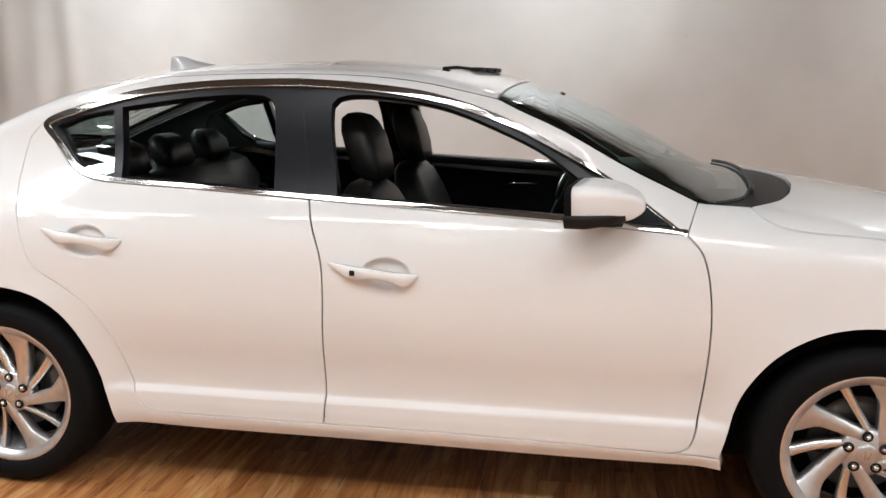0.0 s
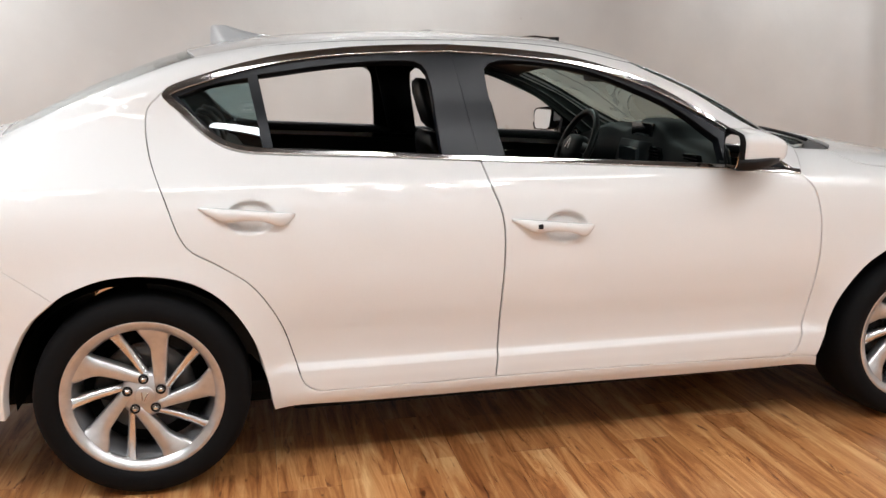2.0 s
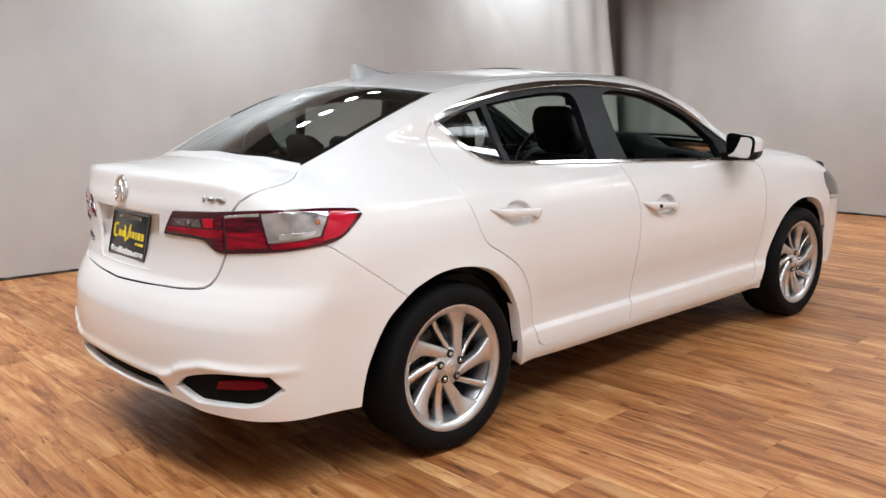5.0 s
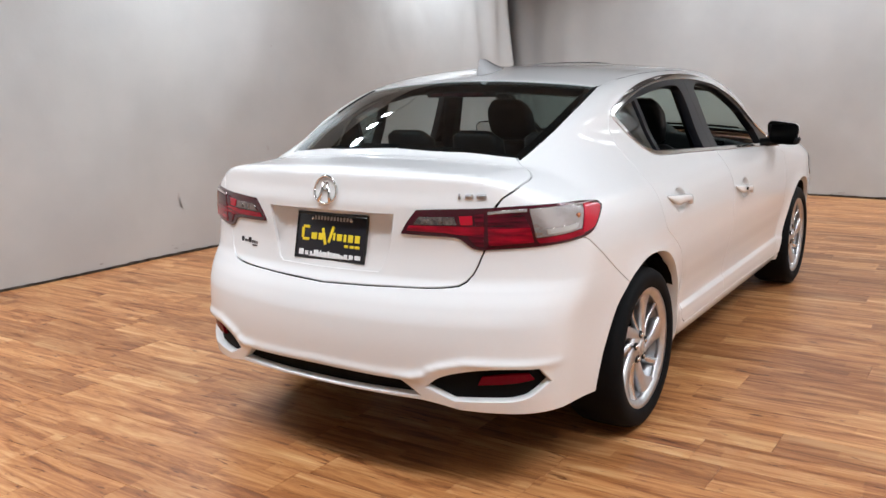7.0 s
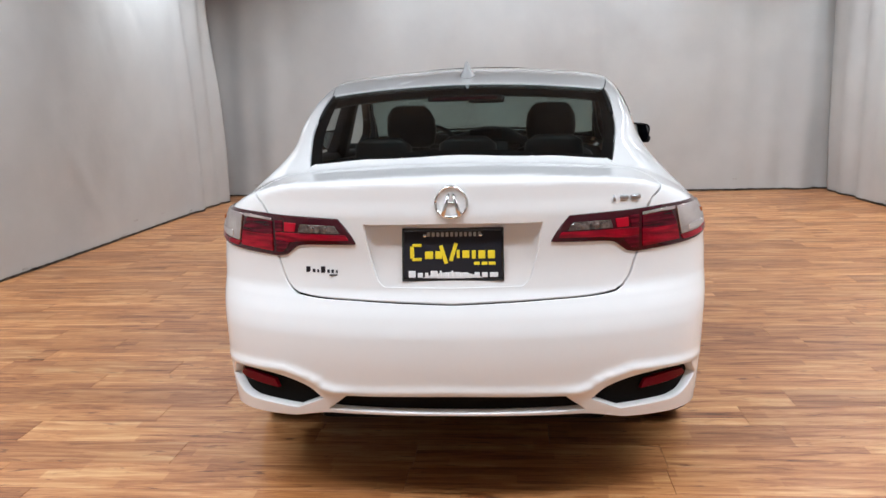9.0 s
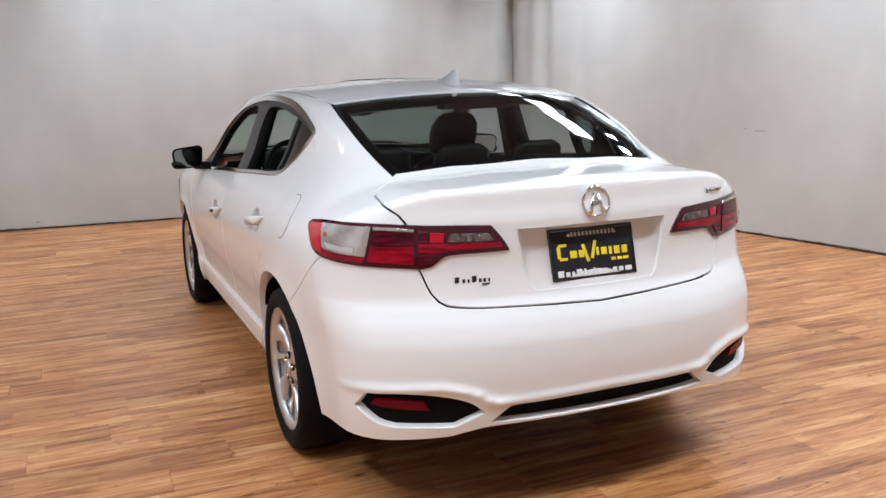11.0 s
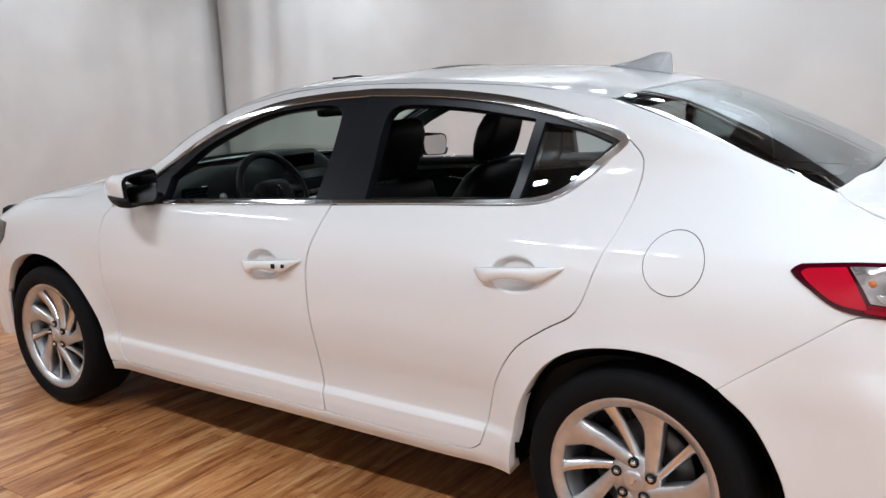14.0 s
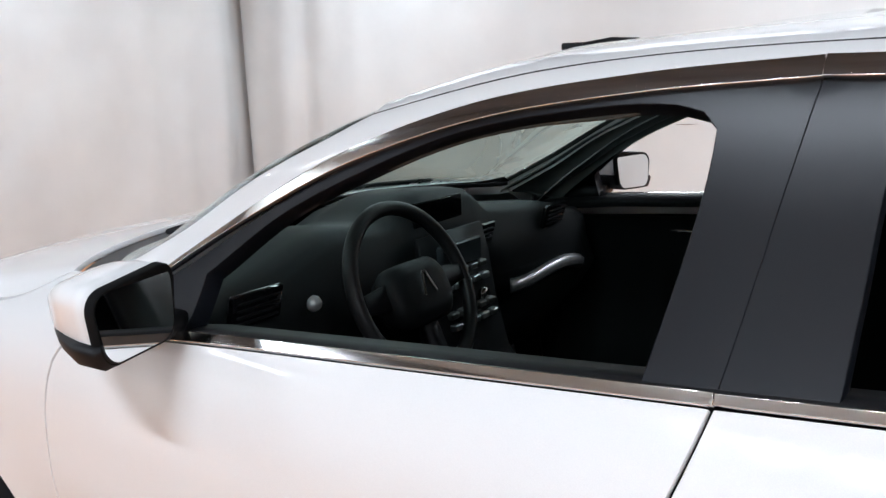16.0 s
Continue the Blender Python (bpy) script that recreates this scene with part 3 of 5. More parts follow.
# side frame with quarter, sill, roof rail and pillar in one pressing
quarter_loop = outline(ROLL, on(RAIL_FRONT), on(RAIL_REAR), on(REAR_GAP), on(SILL_TOP), on([(.80, .269), (.94, .262)]), on([(.94, .262), (.95, .222)]), on(SILL_LOW), on(REAR_ARCH),
                       LAMP_SEAM, [sp(-1.81, 0.808), (-1.85, .82, 0.831), (-1.99, .715, 0.815), (-2.07, .587, 0.805)],
                       LID_LOW[::-1], LID_SIDE[::-1], WINDOW_EDGE, DITCH, SHIELD_EDGE, [PILLAR_FOOT, sp(.815, .92)])
both("side_frame", skin(ROLL, [quarter_loop], step=.04, inset=.0020, depth=.045, fine=((-2.08, -1.85, 0, .013),)), PAINT, car, "white quarter panel, sill and roof rail", 1)
fender_loop = outline(ROLL, on(FRONT_GAP), [sp(.815, .92), PILLAR_FOOT], [PILLAR_FOOT, tp(1.0, .705)], HOOD_SIDE, [tp(1.9, .68), sp(1.60, .80)], [sp(1.60, .80), sp(1.72, .64)], [sp(1.72, .64), sp(1.67, .47)],
                      on(FRONT_ARCH[2:-1]), [sp(.953, .324), sp(.94, .264)], [sp(.94, .264), sp(.80, .269)])
both("front_fender", skin(ROLL, [fender_loop], depth=.045), PAINT, car)

# roof, hood and glass
roof_loop = outline(ROLL, DITCH, SHIELD_TOP[::-1], flip(DITCH), [tp(-1.15, -.565), tp(-1.19, -.3), tp(-1.205, 0), tp(-1.19, .3), tp(-1.15, .565)])
SUN = [[tp(.07, -.42), tp(.095, 0), tp(.07, .42)], [tp(.07, .42), tp(-.34, .42)], [tp(-.34, .42), tp(-.34, -.42)], [tp(-.34, -.42), tp(.07, -.42)]]
part("roof", sheet("roof", skin(ROLL, [roof_loop, outline(ROLL, *SUN)], step=.06)), PAINT, car)
shield_loop = outline(ROLL, SHIELD_EDGE, SHIELD_LOW, flip(SHIELD_EDGE), SHIELD_TOP)
shield = part("windshield", sheet("windshield", skin(ROLL, [shield_loop], step=.08, lift=-.004, depth=.004)), GLASS, car, "green-tinted windshield glass")
rear_loop = outline(ROLL, WINDOW_EDGE, [tp(-1.15, .565), tp(-1.19, .3), tp(-1.205, 0), tp(-1.19, -.3), tp(-1.15, -.565)], flip(WINDOW_EDGE), [tp(-1.742, -.535), tp(-1.765, -.3), tp(-1.772, 0), tp(-1.765, .3), tp(-1.742, .535)])
rear_glass = part("rear_window", sheet("rear_window", skin(ROLL, [rear_loop], step=.08, lift=-.004, depth=.004)), GLASS_REAR, car, "tinted rear window glass")
for glass_pane, edges in ((shield, (SHIELD_EDGE, flip(SHIELD_EDGE), SHIELD_LOW, SHIELD_TOP)),
                          (rear_glass, (WINDOW_EDGE, flip(WINDOW_EDGE), [tp(-1.15, .565), tp(-1.19, .3), tp(-1.205, 0), tp(-1.19, -.3), tp(-1.15, -.565)], [tp(-1.742, -.535), tp(-1.765, -.3), tp(-1.772, 0), tp(-1.765, .3), tp(-1.742, .535)]))):
    for run in edges:
        wide = .016 if run is SHIELD_EDGE or run == flip(SHIELD_EDGE) else .035
        strip = band(ROLL, run, wide)
        if area(strip) < 0:
            strip = band(ROLL, run[::-1], -wide)
        part("frit", sheet("frit", skin(ROLL, [strip], step=.08, lift=-.009, depth=.002, inset=0)), GLOSS, glass_pane, "black printed glass border")
HOOD_BACK = [tp(1.0, .705), tp(1.06, .635), tp(1.11, .56), tp(1.165, .41), tp(1.21, .2), tp(1.225, 0), tp(1.21, -.2), tp(1.165, -.41), tp(1.11, -.56), tp(1.06, -.635), tp(1.0, -.705)]
hood_loop = outline(ROLL, HOOD_SIDE, [tp(1.9, .68), tp(2.08, .35), tp(2.12, 0), tp(2.08, -.35), tp(1.9, -.68)], flip(HOOD_SIDE), HOOD_BACK[::-1])
part("hood", sheet("hood", skin(ROLL, [hood_loop], step=.06)), PAINT, car)
cowl_loop = outline(ROLL, SHIELD_LOW, [tp(.85, -.728), tp(1.0, -.705)], HOOD_BACK[::-1], [tp(1.0, .705), PILLAR_FOOT])
part("cowl", sheet("cowl", skin(ROLL, [cowl_loop], step=.06, lift=-.012)), BLACK, car, "black plastic cowl cover")

# tail
RECESS = [[rp(-.275, 0.908), rp(0, 0.91), rp(.275, 0.908)], [rp(.275, 0.908), rp(.262, 0.823), rp(.235, 0.738), rp(.215, 0.72)], [rp(.215, 0.72), rp(0, 0.718), rp(-.215, 0.72)], [rp(-.215, 0.72), rp(-.235, 0.738), rp(-.262, 0.823), rp(-.275, 0.908)]]
recess_loop = outline(BALL, *RECESS, gap=.02)
lid_loop = outline(BALL, LID_SIDE, LID_LOW, LID_FOOT, flip(LID_FOOT), flip(LID_LOW), flip(LID_SIDE), [(-1.742, -.535, 1.081), (-1.765, -.3, 1.09), (-1.772, 0, 1.093), (-1.765, .3, 1.09), (-1.742, .535, 1.081)])
lid = part("trunk_lid", sheet("trunk_lid", skin(BALL, [lid_loop, recess_loop], step=.03, inset=.0042)), PAINT, car)
dent = lambda p: -.006 - .030 * smooth(p[2], .718, .893) * smooth(.285 - abs(p[1]), 0, .05)
part("plate_recess", sheet("plate_recess", skin(BALL, [recess_loop], step=.012, inset=-.004, lift=dent, depth=.002)), PAINT, lid)

BUMPER_TOP = LAMP_SEAM
UNDER_LAMP = [sp(-1.81, 0.808), (-1.85, .82, 0.831), (-1.99, .715, 0.815), (-2.07, .587, 0.805)]
BUMPER_LOW = [sp(-1.727, .26), sp(-1.90, .268), rp(.72, .272), rp(.60, .278), rp(.53, .284)]
BUMPER_MID = [rp(.53, .284), rp(.45, .303), rp(.40, .310), rp(0, .315)]
bumper_loop = outline(BACK, on(REAR_ARCH_LOW), BUMPER_LOW, BUMPER_MID, flip(BUMPER_MID), flip(BUMPER_LOW), flip(on(REAR_ARCH_LOW)), across(BUMPER_TOP), across(UNDER_LAMP), across(LID_FOOT),
                      LID_FOOT[::-1], UNDER_LAMP[::-1], BUMPER_TOP[::-1])
POCKET = [[rp(.430, .360), rp(.472, .392), rp(.53, .412), rp(.60, .424), rp(.68, .430), (-2.035, .755, .426)], [(-2.035, .755, .426), (-1.995, .778, .380)], [(-1.995, .778, .380), rp(.735, .333), rp(.69, .320)], [rp(.69, .320), rp(.52, .317)], [rp(.52, .317), rp(.430, .360)]]
SLOT = [[rp(-.410, .325), rp(-.345, .374)], [rp(-.345, .374), rp(0, .381), rp(.345, .374)], [rp(.345, .374), rp(.410, .325)], [rp(.410, .325), rp(0, .325), rp(-.410, .325)]]
pocket = outline(BACK, *POCKET, gap=.015)
pocket_r = [(-u, v) for u, v in pocket][::-1]
slot = outline(BACK, *SLOT)
bumper = part("rear_bumper", sheet("rear_bumper", skin(BACK, [bumper_loop, pocket, pocket_r, slot], step=.03, edge=.004, depth=.03, fine=((.30, .48, 1, .01), (.55, .70, 1, .012))), False, 1), PAINT, car)
both("bumper_pocket", skin(BACK, [pocket], step=.04, inset=-.004, lift=-.030, depth=.002), DARK, bumper, "black plastic bumper pocket")
part("diffuser", sheet("diffuser", skin(BACK, [slot], step=.05, inset=-.006, lift=-.030, depth=.002)), DARK, bumper, "black lower diffuser slot")
REFLECTOR = [[rp(.605, .402), rp(.69, .411), (-2.055, .738, .411)], [(-2.055, .738, .411), (-2.035, .753, .386)], [(-2.035, .753, .386), rp(.69, .375), rp(.588, .368)], [rp(.588, .368), rp(.605, .402)]]
both("reflector", skin(BACK, [outline(BACK, *REFLECTOR, gap=.02)], step=.04, lift=-.012, depth=.012), REFLECT, bumper, "red bumper reflector")

strip = lambda run: band(ROLL, run, .006) if area(band(ROLL, run, .006)) > 0 else band(ROLL, run[::-1], .006)
both("roof_moulding", skin(ROLL, [strip(WINDOW_EDGE[2:] + DITCH[1:])], step=.08, lift=-.001, depth=.006, inset=0), BLACK, car, "black roof drip moulding")

# tail lamps
LAMP = [[rp(.307, 0.851), rp(.330, 0.888), rp(.364, 0.929)], [rp(.364, 0.929), rp(.45, 0.933), rp(.56, 0.937), (-1.99, .69, 0.945), sp(-1.85, 0.943), sp(-1.72, 0.933)], [sp(-1.72, 0.933), sp(-1.700, 0.918), sp(-1.73, 0.893)],
        [sp(-1.73, 0.893), sp(-1.80, 0.848), (-1.87, .81, 0.831), (-1.99, .715, 0.815), (-2.075, .575, 0.805)], [(-2.075, .575, 0.805), rp(.545, 0.811), rp(.505, 0.841), rp(.46, 0.847)], [rp(.46, 0.847), rp(.307, 0.851)]]
lamp_loop = outline(BACK, *LAMP, gap=.02)
lamps = both("tail_lamp", skin(BACK, [lamp_loop], step=.03, lift=.006, depth=.012, edge=.003, inset=.001), RED_DARK, car, "red wraparound tail lamp with clear section")


def lens(name, mat, runs, label, lift=.010):
    both(name, skin(BACK, [outline(BACK, *runs, gap=.02)], step=.03, lift=lift, depth=.005, edge=.0012, inset=.0004), mat, lamps, label)


lens("reverse_lens", SMOKE, [[rp(.374, .908), rp(.490, .911)], [rp(.490, .911), rp(.497, .886)], [rp(.497, .886), rp(.356, .884)], [rp(.356, .884), rp(.374, .908)]], "smoky reversing lens")
lens("red_lens", RED_GLOW, [[rp(.506, .913), rp(.545, .915)], [rp(.545, .915), rp(.547, .887)], [rp(.547, .887), rp(.511, .886)], [rp(.511, .886), rp(.506, .913)]], "bright red small lens")
lens("inner_lens", RED, [[rp(.553, .919), rp(.580, .922)], [rp(.580, .922), rp(.580, .886)], [rp(.580, .886), rp(.555, .885)], [rp(.555, .885), rp(.553, .919)]], "dark red inner lens")
lens("lower_lens", RED_BRIGHT, [[rp(.338, .8785), rp(.580, .8815)], [rp(.580, .8815), rp(.580, .858)], [rp(.580, .858), rp(.530, .853), rp(.46, .860)], [rp(.46, .860), rp(.329, .863)], [rp(.329, .863), rp(.338, .8785)]], "red lower lens")
lens("foot_lens", RED, [[rp(.530, .851), rp(.580, .856)], [rp(.580, .856), rp(.580, .818)], [rp(.580, .818), rp(.556, .819), rp(.530, .851)]], "dark red foot of the lens")
lens("outer_lens", RED, [[rp(.592, .917), (-2.03, .645, .923), (-2.005, .680, .925)], [(-2.005, .680, .925), (-1.99, .70, .879)], [(-1.99, .70, .879), (-2.03, .645, .876), rp(.592, .876)], [rp(.592, .876), rp(.592, .917)]], "red outer lens")
lens("outer_low_lens", RED_BRIGHT, [[rp(.592, .874), (-2.03, .645, .874), (-1.99, .70, .877)], [(-1.99, .70, .877), (-1.985, .71, .830)], [(-1.985, .71, .830), (-2.02, .67, .826), rp(.594, .819)], [rp(.594, .819), rp(.592, .874)]], "bright red outer lens")
lens("top_strip", CLEAR, [[rp(.592, .928), (-2.03, .645, .934), (-1.995, .690, .937)], [(-1.995, .690, .937), (-1.995, .690, .928)], [(-1.995, .690, .928), (-2.03, .645, .926), rp(.592, .920)], [rp(.592, .920), rp(.592, .928)]], "thin clear strip along the lamp's top", .0105)
lens("clear_lens", CLEAR, [[(-1.99, .695, .936), (-1.92, .76, .936), sp(-1.82, .932)], [sp(-1.82, .932), sp(-1.865, .862)], [sp(-1.865, .862), (-1.92, .775, .852), (-1.978, .712, .845)], [(-1.978, .712, .845), (-1.99, .695, .936)]], "clear indicator lens", .011)
lens("chrome_bowl", ALLOY_BRIGHT, [[(-1.955, .735, .872), (-1.92, .772, .874), sp(-1.872, .880)], [sp(-1.872, .880), sp(-1.885, .864)], [sp(-1.885, .864), (-1.92, .775, .858), (-1.955, .737, .854)], [(-1.955, .737, .854), (-1.955, .735, .872)]], "bright reflector in the clear lens", .0125)
lens("tip_lens", RED_GLOW, [[sp(-1.812, .931), sp(-1.735, .924)], [sp(-1.735, .924), sp(-1.722, .915), sp(-1.745, .893)], [sp(-1.745, .893), sp(-1.80, .858), sp(-1.862, .846)], [sp(-1.862, .846), sp(-1.812, .931)]], "red tip lens")
lens("low_band", RED_BRIGHT, [[sp(-1.862, .858), (-1.92, .775, .848), (-1.978, .712, .841)], [(-1.978, .712, .841), (-1.972, .722, .826)], [(-1.972, .722, .826), (-1.92, .772, .831), sp(-1.855, .842)], [sp(-1.855, .842), sp(-1.862, .858)]], "red band under the clear lens")

AMBER = material("amber_bulb", (.55, .17, .05), .25, 0, .5)
for s_, lamp in zip((1, -1), lamps):
    x, y, z = sp(-1.868, .905)
    b = lathe([(0, .004), (.006, .003), (.009, 0), (0, -.003)], 16, closed=False)
    b.transform(Matrix.Translation((x, s_ * (y + .012), z)) @ Matrix.Rotation(0 if s_ > 0 else math.pi, 4, "Z"))
    part("indicator_bulb", b, AMBER, lamp, "small amber bulb")
    for y in (.405, .45):
        x, _, z = rp(y, .897)
        b = lathe([(0, .001), (.004, .002), (.0065, .001), (.0075, -.002), (0, -.004)], 16, closed=False)
        b.transform(Matrix.Translation((x - .0115, s_ * y, z)) @ Matrix.Rotation(radians(90), 4, "Z"))
        part("bulb_bowl", b, SMOKE, lamp, "small dim bulb reflector")

# front end
HEAD = [[tp(1.9, .68), sp(1.72, .815), sp(1.58, .805)], [sp(1.58, .805), sp(1.62, .73), sp(1.74, .66)], [sp(1.74, .66), np_(.62, .62), np_(.40, .62)], [np_(.40, .62), np_(.42, .68), tp(2.05, .45), tp(1.9, .68)]]
both("headlight", skin(NOSE_CHART, [outline(NOSE_CHART, *HEAD)], lift=.003, depth=.02), material("headlamp_lens", (.05, .05, .055), .06, .3, 1.0), car, "dark glossy headlight")
nose_loop = outline(NOSE_CHART, on(FRONT_ARCH[:3][::-1])[::-1], [sp(1.67, .47), sp(1.72, .64)], [sp(1.72, .64), np_(.62, .60), np_(.40, .60), np_(.2, .68), np_(0, .70), np_(-.2, .68), np_(-.40, .60), np_(-.62, .60), flip([sp(1.72, .64)])[0]], flip([sp(1.67, .47), sp(1.72, .64)]),
                    flip(on(FRONT_ARCH[:3])), [flip([sp(1.71, .25)])[0], np_(-.6, .2), np_(0, .19), np_(.6, .2), sp(1.71, .25)])
part("front_bumper", sheet("front_bumper", skin(NOSE_CHART, [nose_loop], step=.05)), PAINT, car)

# wheels
def wheel():
    """A wheel that faces +y, round the origin."""
    rim = part("wheel", lathe([(.234, .009), (.237, .003), (.234, -.004), (.214, -.022), (.203, -.018), (.205, -.006), (.223, .003)], 64), SILVER, None, "silver ten-spoke alloy wheel")
    part("barrel", lathe([(.225, -.010), (.214, -.03), (.202, -.06), (.198, -.15), (.224, -.185), (.228, -.185), (.228, -.19), (.190, -.16), (.192, -.06), (.206, -.03), (.217, -.010)], 64), BARREL, rim, "dark inner rim barrel")
    tyre = [(.230, .004), (.238, .013), (.258, .020), (.283, .018), (.300, .008), (.309, -.012), (.3125, -.05), (.3125, -.14), (.309, -.18), (.298, -.20), (.27, -.212), (.235, -.20), (.222, -.185), (.222, -.012)]
    part("tyre", lathe(tyre, 72), RUBBER, rim, "black rubber tyre")
    for k in range(5):
        for wide in (0, 1):
            a1 = 2 * math.pi * k / 5 + math.radians(90 if wide else 126)
            rings = []
            for i in range(13):
                t = i / 12
                lead = math.radians(52 if wide else 42)
                ends = (.049 * math.cos(a1 + lead), .049 * math.sin(a1 + lead)), (.230 * math.cos(a1), .230 * math.sin(a1))
                px, pz = (ends[0][q] + (ends[1][q] - ends[0][q]) * t for q in (0, 1))
                a = a1 - math.radians(11 if wide else 9)
                if wide:
                    wl, wr = .016 + .014 * t + .022 * smooth(t, .74, 1.0), .016 + .016 * t + .042 * smooth(t, .56, 1.0)
                else:
                    wl = wr = .0095 + .0060 * t + .012 * smooth(t, .82, 1.0)
                y = -.013 - .010 * math.sin(t * math.pi) + .011 * t - (0 if wide else .007 * math.sin(t * math.pi))
                c = Vector((px, 0, pz))
                tv = Vector((-math.sin(a), 0, math.cos(a)))
                tilt_ = .003 if wide else .009
                ring = [(-wr, -.004), (-wr * .86, .001), (wl * .80, .001 - tilt_), (wl, -.008 - tilt_), (wl * .92, -.040), (-wr * .88, -.040)]
                rings.append([c + tv * u + Vector((0, y + h, 0)) for u, h in ring])
            part("spoke", loft(rings), SILVER if wide else ALLOY_BRIGHT, rim)
    part("hub", lathe([(.0, -.010), (.030, -.010), (.034, -.012), (.058, -.016), (.070, -.022), (.072, -.06), (.0, -.06)], 40, closed=False), SILVER, rim)
    part("center_cap", lathe([(0, -.002), (.022, -.003), (.028, -.005), (.0295, -.008), (.0295, -.016), (0, -.016)], 32, closed=False), SILVER, rim, "round silver center cap")
    for s in (-1, 1):
        part("cap_mark", box(-.0016, .0016, -.0035, .0005, -.014, .014, .0008, 1, Matrix.Rotation(s * .24, 4, "Y") @ Matrix.Translation((s * .006, 0, 0))), CHROME, rim)
    for k in range(5):
        a = 2 * math.pi * k / 5 + math.radians(76)
        b = lathe([(0, .000), (.005, .0), (.0085, -.004), (.0095, -.02), (0, -.02)], 6, closed=False)
        b.transform(Matrix.Translation((.050 * math.cos(a), -.004, .050 * math.sin(a))))
        part("lug_nut", b, CHROME, rim)
        h = lathe([(.0095, -.0085), (.0150, -.0075), (.0150, -.02), (.0095, -.02)], 16)
        h.transform(Matrix.Translation((.050 * math.cos(a), -.003, .050 * math.sin(a))))
        part("lug_seat", h, BLACK, rim)
    part("brake_disc", lathe([(.06, -.088), (.140, -.088), (.141, -.10), (.06, -.10)], 48), STEEL, rim, "grey steel brake disc")
    part("brake_caliper", box(.085, .15, -.115, -.07, -.06, .06, .012), BLACK, rim)
    part("wheel_back", lathe([(0, -.120), (.188, -.120), (.188, -.13), (0, -.13)], 40, closed=False), DARK, rim)
    return rim


first = wheel()
first.parent = car
first.matrix_basis = pose(-WHEEL_X, .846, WHEEL_Z - .004, 0, -14)
copy_thing(first, pose(WHEEL_X, .846, WHEEL_Z - .004, 0, -6))
copy_thing(first, pose(WHEEL_X, -.846, WHEEL_Z - .004, 0, -14, 180))
copy_thing(first, pose(-WHEEL_X, -.846, WHEEL_Z - .004, 0, -14, 180))

# dark structure under the skin
for s in (1, -1):
    for x in (-WHEEL_X, WHEEL_X):
        rings = []
        for i in range(17):
            a = -.12 + (math.pi + .24) * i / 16
            r = .362
            lx, lz = x + r * math.cos(a), WHEEL_Z + .008 + r * .93 * math.sin(a)
            rings.append([(lx, s * min(.856, side(lx, lz) - .022), lz), (lx, s * .55, lz)])
        liner = loft(rings, caps=False, closed=False)
        bmesh.ops.solidify(liner, geom=liner.faces[:], thickness=-.006)
        part("wheel_arch_liner", liner, DARK, car, "black wheel arch liner")
for s in (1, -1):
    for x in (-WHEEL_X, WHEEL_X):
        part("wheel_house", box(x - .40, x + .40, min(s * .50, s * .80), max(s * .50, s * .80), .675, .86, .03), DARK, car, "dark wheel house")
inner_loop = [(-1.75, .40), (-1.62, .62), (-1.50, .70), (-1.335, .735), (-1.16, .71), (-1.02, .62), (-.93, .45), (-.91, .24), (.91, .24), (.93, .45), (1.02, .62), (1.16, .71), (1.335, .735), (1.5, .70), (1.6, .62), (1.70, .45), (1.8, .60), (1.75, .76), (.78, .89), (-.20, .962), (-.235, 1.05), (-.385, 1.05), (-.42, .972), (-1.02, 1.0), (-1.34, 1.0), (-1.82, .92), (-1.95, .80), (-1.90, .40)]
both("inner_panel", skin(SIDE, [inner_loop], step=.09, lift=-.040, depth=.004), DARK, car, "dark inner body structure")
for s in (1, -1):
    for x0, x1 in ((-.93, -.90), (.89, .91)):
        part("sill_end", box(x0, x1, min(s * .55, s * .745), max(s * .55, s * .745), .25, .60, .004, 1), DARK, car, "dark sill closing panel")
# the boxes behind x = -1.68 are added to deepen the shade under the bumper
part("underbody", join(box(-1.70, 2.05, -.55, .55, .15, .26, .02), box(-.90, .90, -.72, .72, .175, .25, .02), box(-2.03, -1.70, -.60, .60, .25, .40, .03), box(-1.95, -1.68, -.50, .50, .185, .30, .02), box(-1.98, -1.74, -.70, .70, .27, .40, .02)), DARK, car, "dark underbody with tail boxes added to deepen the shade below")
part("inner_tail", box(-2.06, -1.75, -.52, .52, .36, .98, .05), DARK, car, "dark luggage bay")
part("engine_bay", box(1.05, 2.0, -.60, .60, .25, .72, .05), DARK, car, "dark engine bay")


# ---------------------------------------------------------------- cabin
def inside(name, mat, loop, chart, lift, label, step=.08):
    return part(name, sheet(name, skin(chart, [loop], step=step, lift=lift, depth=.004)), mat, car, label)


card_loop = [(-1.30, .42), (-.90, .36), (.72, .34), (.78, .60), (.76, .905), (.5, .940), (.107, .962), (-.291, .983), (-.962, 1.016), (-1.15, 1.05), (-1.28, 1.02), (-1.32, .7)]
both("door_card", skin(SIDE, [card_loop], step=.06, lift=lambda p: -.075 - .03 * smooth(p[2], .72, .60), depth=.004), DASH, car, "black padded door trim")
for s in (1, -1):
    rings = []
    for x, z in ((.74, .918), (.5, .944), (.107, .965), (-.291, .986), (-.627, 1.005), (-.962, 1.021), (-1.05, 1.036)):
        y = sp(x, z)[1]
        rings.append([(x, s * (y - .006), z + .004), (x, s * (y - .010), z + .012), (x, s * (y - .07), z + .010), (x, s * (y - .085), z - .02), (x, s * (y - .02), z - .03)])
    part("window_seal", loft(rings), BLACK, car, "black window ledge and seal")
